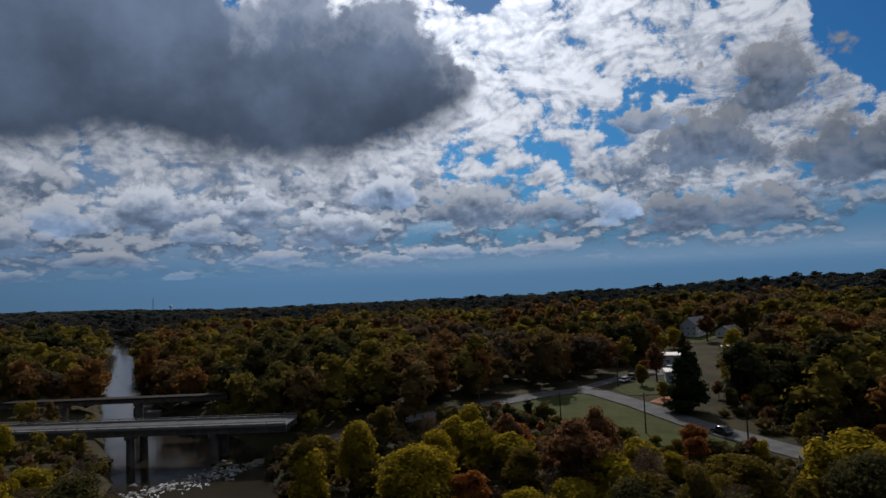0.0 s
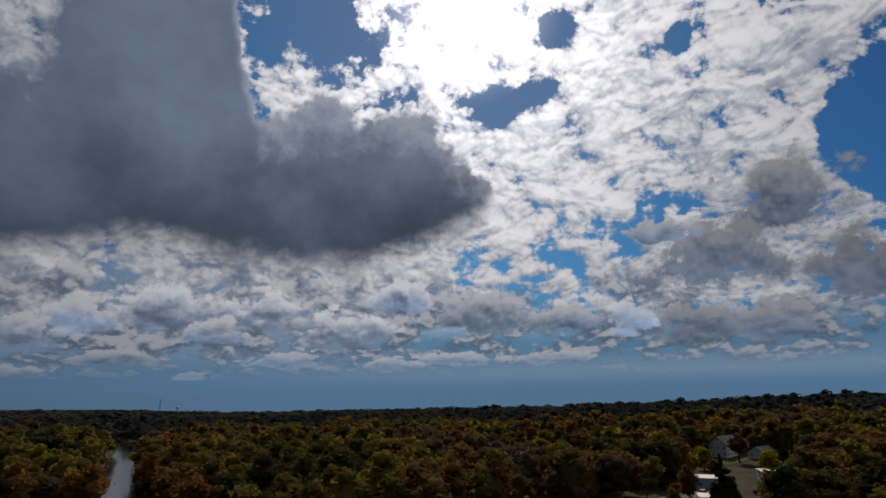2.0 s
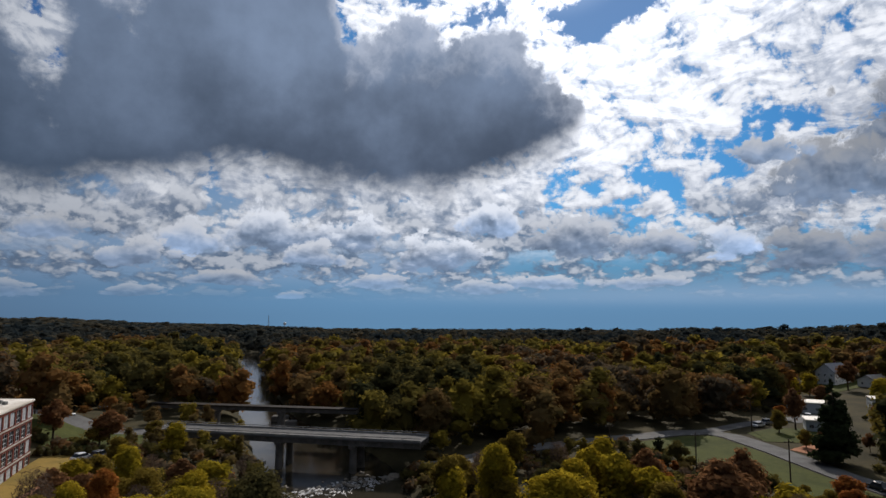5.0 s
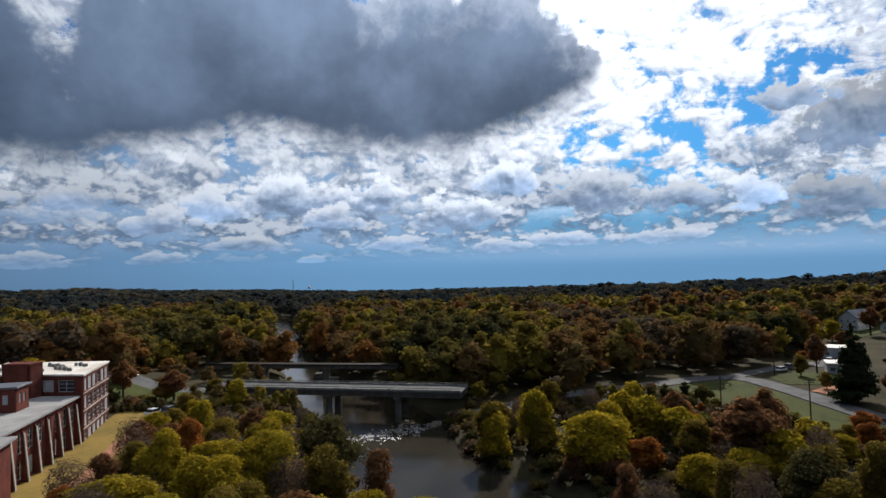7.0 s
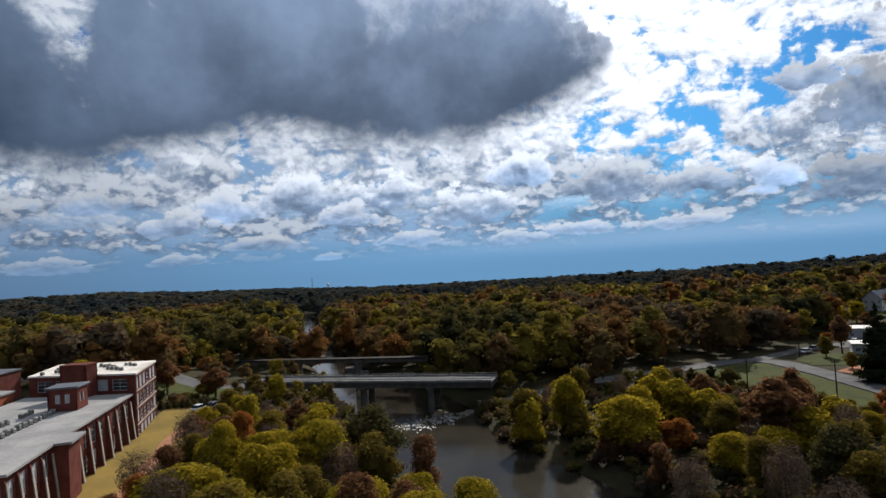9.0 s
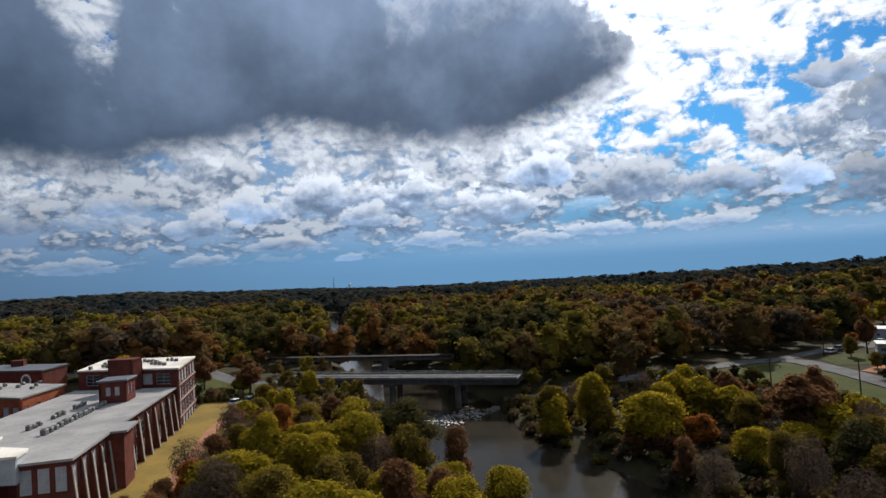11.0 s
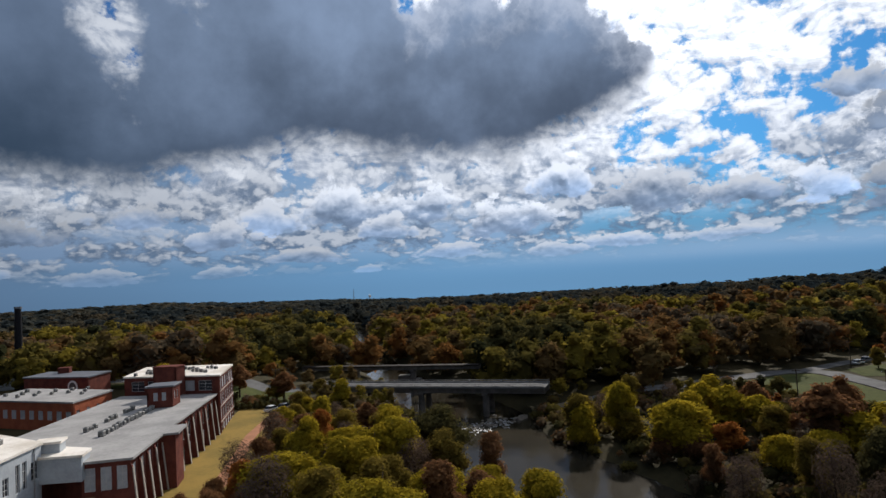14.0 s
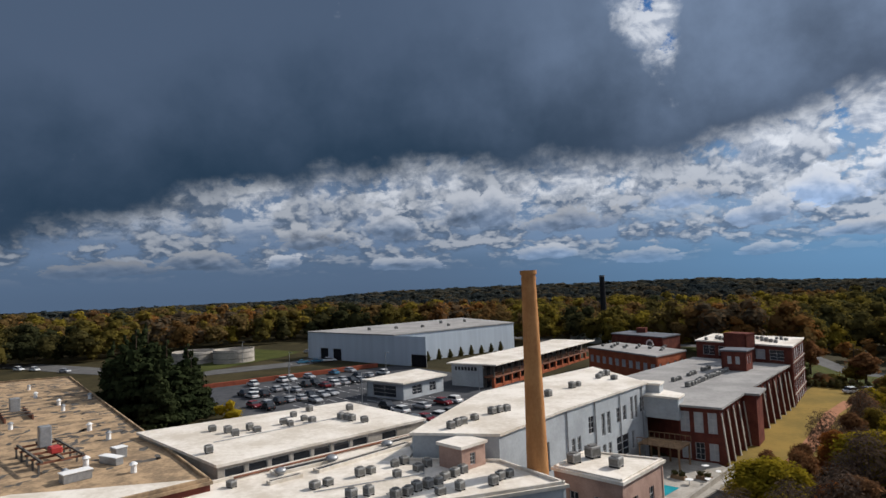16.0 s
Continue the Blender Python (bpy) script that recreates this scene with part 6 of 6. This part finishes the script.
shrub_green = bush("green", 1, "clipped dark green shrub", 1.3, 2.6)
shrub_green.location = (-66, 172, height(-66, 172))
for k in range(9):
    x, y = -64.3 + 1.7 * k, 172.4 + 0.3 * (k % 3)
    copy_thing(shrub_green, Matrix.Translation((x, y, height(x, y))) @ Matrix.Scale(0.85 + 0.05 * (k % 4), 4))
for k in range(9):
    x, y = -169.5, 120 + 5.2 * k
    copy_thing(shrub_green, Matrix.Translation((x, y, height(x, y))) @ Matrix.Diagonal((0.9, 0.9, 1.3 + 0.12 * (k % 3), 1)))
shrub_yellow = bush("yellow", 2, "rounded yellow-green bush by the car park", 2.6, 4.6)
shrub_yellow.location = (-133, 40, 7.8)
rnd_h = random.Random(31)
for k, (leaf, x, y, s) in enumerate([("green", 150, 205, 0.5), ("olive", 146, 176, 1.0), ("yellow", 190, 214, 1.1), ("green", 160, 190, 1.0), ("rust", 135, 170, 0.9), ("olive", 205, 226, 1.0), ("green", 186, 200, 1.1),
                                     ("yellow", 215, 258, 0.9), ("rust", 150, 246, 0.8), ("olive", 132, 150, 0.9), ("orange", 145, 220, 0.6), ("yellow", 178, 262, 0.8), ("orange", 97, 130, 0.8), ("orange", 92, 122, 0.75),
                                     ("green", 228, 248, 1.0), ("rust", 136, 200, 0.8), ("olive", 128, 196, 0.7), ("green", 155, 214, 0.45), ("rust", 182, 224, 0.6), ("olive", 186, 270, 0.8), ("green", 172, 216, 0.45), ("olive", 122, 176, 0.5), ("yellow", -36, 172, 0.6), ("olive", -58, 184, 0.7), ("rust", -74, 178, 0.6), ("yellow", -88, 176, 0.7)]):
    plant(MID, leaf, x, y, s, rnd_h)
for k, (leaf, x, y, s) in enumerate([("yellow", -16, 116, 1.0), ("yellow", -23, 112, 0.9), ("yellow", -14, 106, 1.0), ("olive", -27, 128, 0.8), ("yellow", -20, 134, 0.62), ("bare", -35, 116, 0.8), ("rust", -38.5, 104, 0.75),
                                     ("orange", -30, 120, 0.75), ("yellow", 41, 122, 1.15), ("yellow", 46, 132, 1.2), ("olive", 24, 142, 1.1), ("yellow", 33, 138, 1.1), ("bare", -8, 141, 0.8), ("olive", 58, 120, 1.1),
                                     ("orange", -36, 92, 0.8), ("rust", -37, 82, 0.85), ("orange", -31, 74, 0.7), ("bare", -30, 86, 0.95), ("rust", -27, 70, 0.8), ("bare", -29, 98, 0.9), ("rust", -33, 66, 0.7), ("rust", -44.5, 90, 0.48), ("rust", -41, 94, 0.68), ("bare", -39.5, 100, 0.95), ("rust", -37.5, 105, 0.72), ("olive", -36, 113, 0.75), ("rust", -39.5, 119, 0.55), ("olive", -38, 131, 0.6), ("yellow", -36, 146, 0.6), ("olive", -36.5, 124, 0.6), ("yellow", -31, 108, 0.8)]):
    plant(NEAR, leaf, x, y, s, rnd_h)

# ---------------------------------------------------------------- rapids


rnd_v = random.Random(63)
for leaf, x, y, s in (("rust", 128, 178, 0.7), ("olive", 136, 184, 0.6), ("green", 140, 168, 0.9), ("olive", 152, 186, 1.0), ("yellow", 168, 182, 1.0), ("rust", 176, 212, 0.7), ("olive", 196, 218, 1.0),
                      ("yellow", 204, 246, 0.9), ("green", 214, 262, 1.0), ("rust", 222, 286, 0.9), ("olive", 206, 290, 1.0), ("yellow", 196, 276, 0.9), ("rust", 182, 250, 0.6), ("olive", 252, 312, 1.1),
                      ("green", 236, 330, 1.1), ("rust", 218, 320, 1.0), ("orange", 132, 154, 0.8), ("rust", 124, 140, 0.8), ("olive", 142, 150, 1.0), ("yellow", 156, 164, 1.0), ("orange", -43, 134, 0.5), ("rust", -41.5, 124, 0.55), ("olive", -39.5, 112, 0.6), ("olive", -44.5, 146, 0.6), ("olive", -46, 165, 0.7), ("rust", -45, 156, 0.55), ("olive", -45, 183, 0.8), ("rust", -56, 184, 0.7), ("orange", -36.5, 100, 0.5), ("rust", -70, 186, 0.7), ("olive", -80, 190, 0.8), ("green", 150, 236, 0.7), ("olive", 166, 250, 0.9)):
    plant(MID, leaf, x, y, s, rnd_v)


def rock(seed):
    rnd = random.Random(seed)
    bm = bmesh.new()
    bmesh.ops.create_icosphere(bm, subdivisions=2, radius=1.0)
    for v in bm.verts:
        v.co *= 0.8 + 0.5 * noise.noise(v.co * 1.3 + Vector((seed * 7.1, 0, 0)))
        v.co.z *= 0.55
    return part("rock", bm, M["rock"])


ROCKS = [rock(k) for k in range(4)]
rnd_r = random.Random(77)
for k in range(46):
    f = rnd_r.random()
    x, y = -10 + 21 * f + rnd_r.gauss(0, 1.5), 160 + 14 * f + rnd_r.gauss(0, 3.5)
    if k in (0, 1, 2):
        x, y = (13.0, 176 + k * 1.2, 0)[0] + k * 0.6, 173 + k
    s = rnd_r.uniform(0.35, 1.0) * (2.0 if k < 3 else 1.0)
    ob = ROCKS[k] if k < 4 else shared("rock", ROCKS[k % 4].data)
    ob.matrix_world = Matrix.Translation((x, y, WATER + 0.05)) @ Matrix.Rotation(rnd_r.random() * 6, 4, "Z") @ Matrix.Scale(s, 4)
    tagged(ob, "pale wet river boulder in the rapids", "rock", "boulders in the rapids")
verts, faces = [], []
for k in range(260):
    f = rnd_r.random()
    x, y = -11 + 22 * f + rnd_r.gauss(0, 1.4), 160 + 14 * f - abs(rnd_r.gauss(0, 5.0)) + 2
    w, l = rnd_r.uniform(0.12, 0.5), rnd_r.uniform(0.3, 1.5)
    a = rnd_r.uniform(-0.5, 0.5) + 0.2
    n = len(verts)
    verts.append((x, y, WATER + 0.1))
    for i in range(8):
        t = i * math.tau / 8
        px, py = math.cos(t) * w * rnd_r.uniform(0.5, 1), math.sin(t) * l * rnd_r.uniform(0.5, 1)
        verts.append((x + px * math.cos(a) - py * math.sin(a), y + px * math.sin(a) + py * math.cos(a), WATER + 0.02))
    faces += [(n, n + 1 + i, n + 1 + (i + 1) % 8) for i in range(8)]
tagged(new("white_water", mesh_from("white_water", verts, faces, M["foam"], True)), "broken white water over the shallow rapids", "rapids", kind="stuff")
for x, y, w, d in ((-21, 247, 2.5, 1.6), (-26, 258, 3.0, 2.0)):
    bm = bmesh.new()
    box(bm, -w, w, -d, d, -2, 1.8, bevel=0.3)
    ob = part("bridge_stump", bm, M["dark_concrete"])
    ob.location = (x, y, WATER)
    tagged(ob, "dark stump of an old pier in the river", "pier")

# ---------------------------------------------------------------- houses and poles over the river


def house(x, y, w, d, h, roof_h, turn, wall, roof, label, windows=True):
    ob = empty("house", Matrix.Translation((x, y, height(x, y) - 0.1)) @ Matrix.Rotation(radians(turn), 4, "Z"), label, "house")
    pts = [(-w / 2, -d / 2), (w / 2, -d / 2), (w / 2, d / 2), (-w / 2, d / 2)]
    for i in range(4):
        n = (w, d, w, d)[i]
        k = max(1, int(n / 3))
        holes = row_of_windows(n, k, 1.0, 1.0, 2.3) if windows else []
        if h > 4.5 and windows:
            holes += row_of_windows(n, k, 1.0, 3.8, 5.0)
        facade(ob, pts[i], pts[(i + 1) % 4], 0, h, holes, wall, M["white_paint"], [M["glass"]], thick=0.25, seed=i)
    for s in (-1, 1):
        bm = bmesh.new()
        bm.faces.new([bm.verts.new(p) for p in ((s * w / 2, -d / 2, h), (s * w / 2, d / 2, h), (s * w / 2, 0, h + roof_h))])
        r = bmesh.ops.extrude_face_region(bm, geom=bm.faces[:])
        bmesh.ops.translate(bm, vec=(-s * 0.25, 0, 0), verts=[v for v in r["geom"] if isinstance(v, bmesh.types.BMVert)])
        bmesh.ops.recalc_face_normals(bm, faces=bm.faces[:])
        part("gable", bm, wall, ob)
        slope = math.atan2(roof_h, d / 2)
        length = math.hypot(roof_h, d / 2) + 0.5
        bm = one_box(-w / 2 - 0.4, w / 2 + 0.4, -length, 0, 0, 0.18)
        rp = part("roof", bm, roof, ob)
        rp.matrix_basis = Matrix.Translation((0, 0, h + roof_h + 0.02)) @ Matrix.Rotation(0 if s < 0 else math.pi, 4, "Z") @ Matrix.Rotation(slope, 4, "X")
    part("chimney_stack", one_box(w * 0.2, w * 0.2 + 0.7, 0.4, 1.1, h, h + roof_h + 0.9), M["brick"], ob)
    return ob


house(232, 308, 15, 9, 6.0, 3.8, 25, M["white_paint"], M["roof_dark"], "tall white gabled house with a dark roof")
house(174, 203, 9, 7, 3.2, 2.4, 30, M["white_paint"], M["roof_dark"], "small white cottage with a dark roof")
house(166, 196, 10, 6, 2.8, 1.2, 28, M["metal_wall"], M["white_roof"], "low pale house with a light metal roof")
house(186, 445, 15, 10, 4.5, 3.4, 10, M["white_paint"], M["roof_dark"], "white farmhouse on the far slope")
house(262, 520, 10, 9, 7.0, 4.0, 20, M["white_paint"], M["roof_dark"], "tall white house among far trees")
house(240, 292, 12, 8, 3.2, 2.2, 20, M["white_paint"], M["roof_dark"], "white bungalow behind the trees")
house(215, 232, 12, 8, 3.2, 2.2, 40, M["grey_wall"], M["roof_dark"], "grey bungalow with a dark roof")
house(150, 176, 9, 7, 3.0, 2.2, 15, M["grey_wall"], M["roof_dark"], "grey cottage in the shade of trees")
for pts, z, lab in (([(158, 236), (168, 230), (174, 238), (164, 244)], 3.6, "low pale store with a flat metal roof"), ([(192, 236), (206, 230), (210, 238), (196, 244)], 3.8, "long low pale building with a flat white roof"),
                    ([(138, 198), (146, 194), (150, 201), (142, 205)], 3.2, "small store with a shiny flat roof")):
    b0 = min(height(x, y) for x, y in pts) - 0.3
    flat_building("store", pts, b0, b0 + z + 0.3, M["grey_wall"], M["white_roof"], lab, seed=71, holes={0: row_of_windows(edge_len(pts, 0), 3, 1.4, b0 + 1.3, b0 + 2.5), 3: row_of_windows(edge_len(pts, 3), 3, 1.4, b0 + 1.3, b0 + 2.5)})
patch("yard", [(144, 212), (164, 216), (172, 226), (160, 230), (150, 224)], M["road"], "grey paved yard between the stores", "yard", lift=0.14)
patch("yard", [(116, 174), (126, 180), (130, 172), (119, 166)], M["dirt"], "bare dirt pull-off beside the road", "yard", lift=0.16)
patch("field", [(116, 184), (118, 196), (132, 204), (146, 200), (130, 180)], M["green_grass"], "green verge beside the road", "grass", lift=0.13)
patch("field", [(170, 500), (215, 540), (250, 520), (200, 480)], M["grass"], "pale dry field on the far slope", "grass", lift=0.3)
patch("field", [(-66, 552), (-50, 568), (4, 566), (8, 550)], M["green_grass"], "bright green field beyond the river trees", "grass", lift=0.3)
patch("field", [(-118, 192), (-64, 178), (-46, 178), (-52, 196), (-116, 214)], M["green_grass"], "green verge beside the road", "grass", lift=0.13)
patch("field", [(214, 282), (250, 300), (240, 330), (206, 316)], M["green_grass"], "green grass yard round the white house", "grass", lift=0.16)


def pole(x, y, tall):
    ob = empty("utility_pole", Matrix.Translation((x, y, height(x, y))), "dark wooden utility pole by the road", "pole", "utility poles")
    bm = bmesh.new()
    tube(bm, (0, 0, -0.4), (0, 0, tall), 0.17, 0.12, 8)
    part("post", bm, M["bark"], ob)
    part("crossarm", one_box(-1.1, 1.1, -0.06, 0.06, tall - 0.7, tall - 0.55), M["bark"], ob)
    for s in (-0.9, 0.0, 0.9):
        part("insulator", one_box(s - 0.05, s + 0.05, -0.05, 0.05, tall - 0.55, tall - 0.38), M["steel"], ob)


for x, y in ((97.5, 147), (81.3, 155.7), (108, 128), (66, 168), (122, 200), (-84, 204), (-60, 190)):
    pole(x, y, 9.0)

# far stack, mast and water tower
ob = empty("chimney", Matrix.Translation((-152, 205, 0)), "slim dark metal factory stack beyond the mill", "chimney")
bm = bmesh.new()
tube(bm, (0, 0, 0), (0, 0, 34.7), 1.5, 1.0, 20)
part("shaft", bm, M["dark"], ob)
bm = bmesh.new()
tube(bm, (0, 0, 34.7), (0, 0, 35.4), 1.2, 1.15, 20)
part("rim", bm, M["roof_dark"], ob)
for k, (x, y, w, d, h) in enumerate([(-160, 212, 9, 6, 13.5), (-146, 214, 7, 5, 12.0), (-172, 216, 8, 6, 11.0)]):
    flat_building("works_building", [(x + w / 2, y - d / 2), (x + w / 2, y + d / 2), (x - w / 2, y + d / 2), (x - w / 2, y - d / 2)], 1.0, h, M["grey_wall"], M["roof_dark"], "grey works building half hidden by trees", seed=80 + k)
az_m = radians(-9.8)
ob = empty("radio_mast", Matrix.Translation((2400 * math.sin(az_m), 2400 * math.cos(az_m), -10)), "thin lattice radio mast on the horizon", "mast")
bm = bmesh.new()
for i in range(3):
    a = i * math.tau / 3
    tube(bm, (3.0 * math.cos(a), 3.0 * math.sin(a), 0), (0.5 * math.cos(a), 0.5 * math.sin(a), 40), 0.4, 0.3, 4)
part("legs", bm, M["unit"], ob)
bm = bmesh.new()
for k in range(10):
    f0, f1 = k / 10, (k + 1) / 10
    for i in range(3):
        a, b = i * math.tau / 3, (i + 1) * math.tau / 3
        r0, r1 = 3.0 - 2.5 * f0, 3.0 - 2.5 * f1
        tube(bm, (r0 * math.cos(a), r0 * math.sin(a), 40 * f0), (r1 * math.cos(b), r1 * math.sin(b), 40 * f1), 0.2, 0.2, 3)
part("bracing", bm, M["unit"], ob)
az_m = radians(-8.35)
ob = empty("water_tower", Matrix.Translation((2000 * math.sin(az_m), 2000 * math.cos(az_m), -22)), "white round water tower on the horizon", "water tower")
bm = bmesh.new()
tube(bm, (0, 0, 0), (0, 0, 24), 1.6, 1.2, 10)
part("stem", bm, M["white_paint"], ob)
bm = bmesh.new()
bmesh.ops.create_uvsphere(bm, u_segments=18, v_segments=10, radius=4.4, matrix=Matrix.Translation((0, 0, 27)))
part("bowl", bm, M["white_paint"], ob, smooth=True)
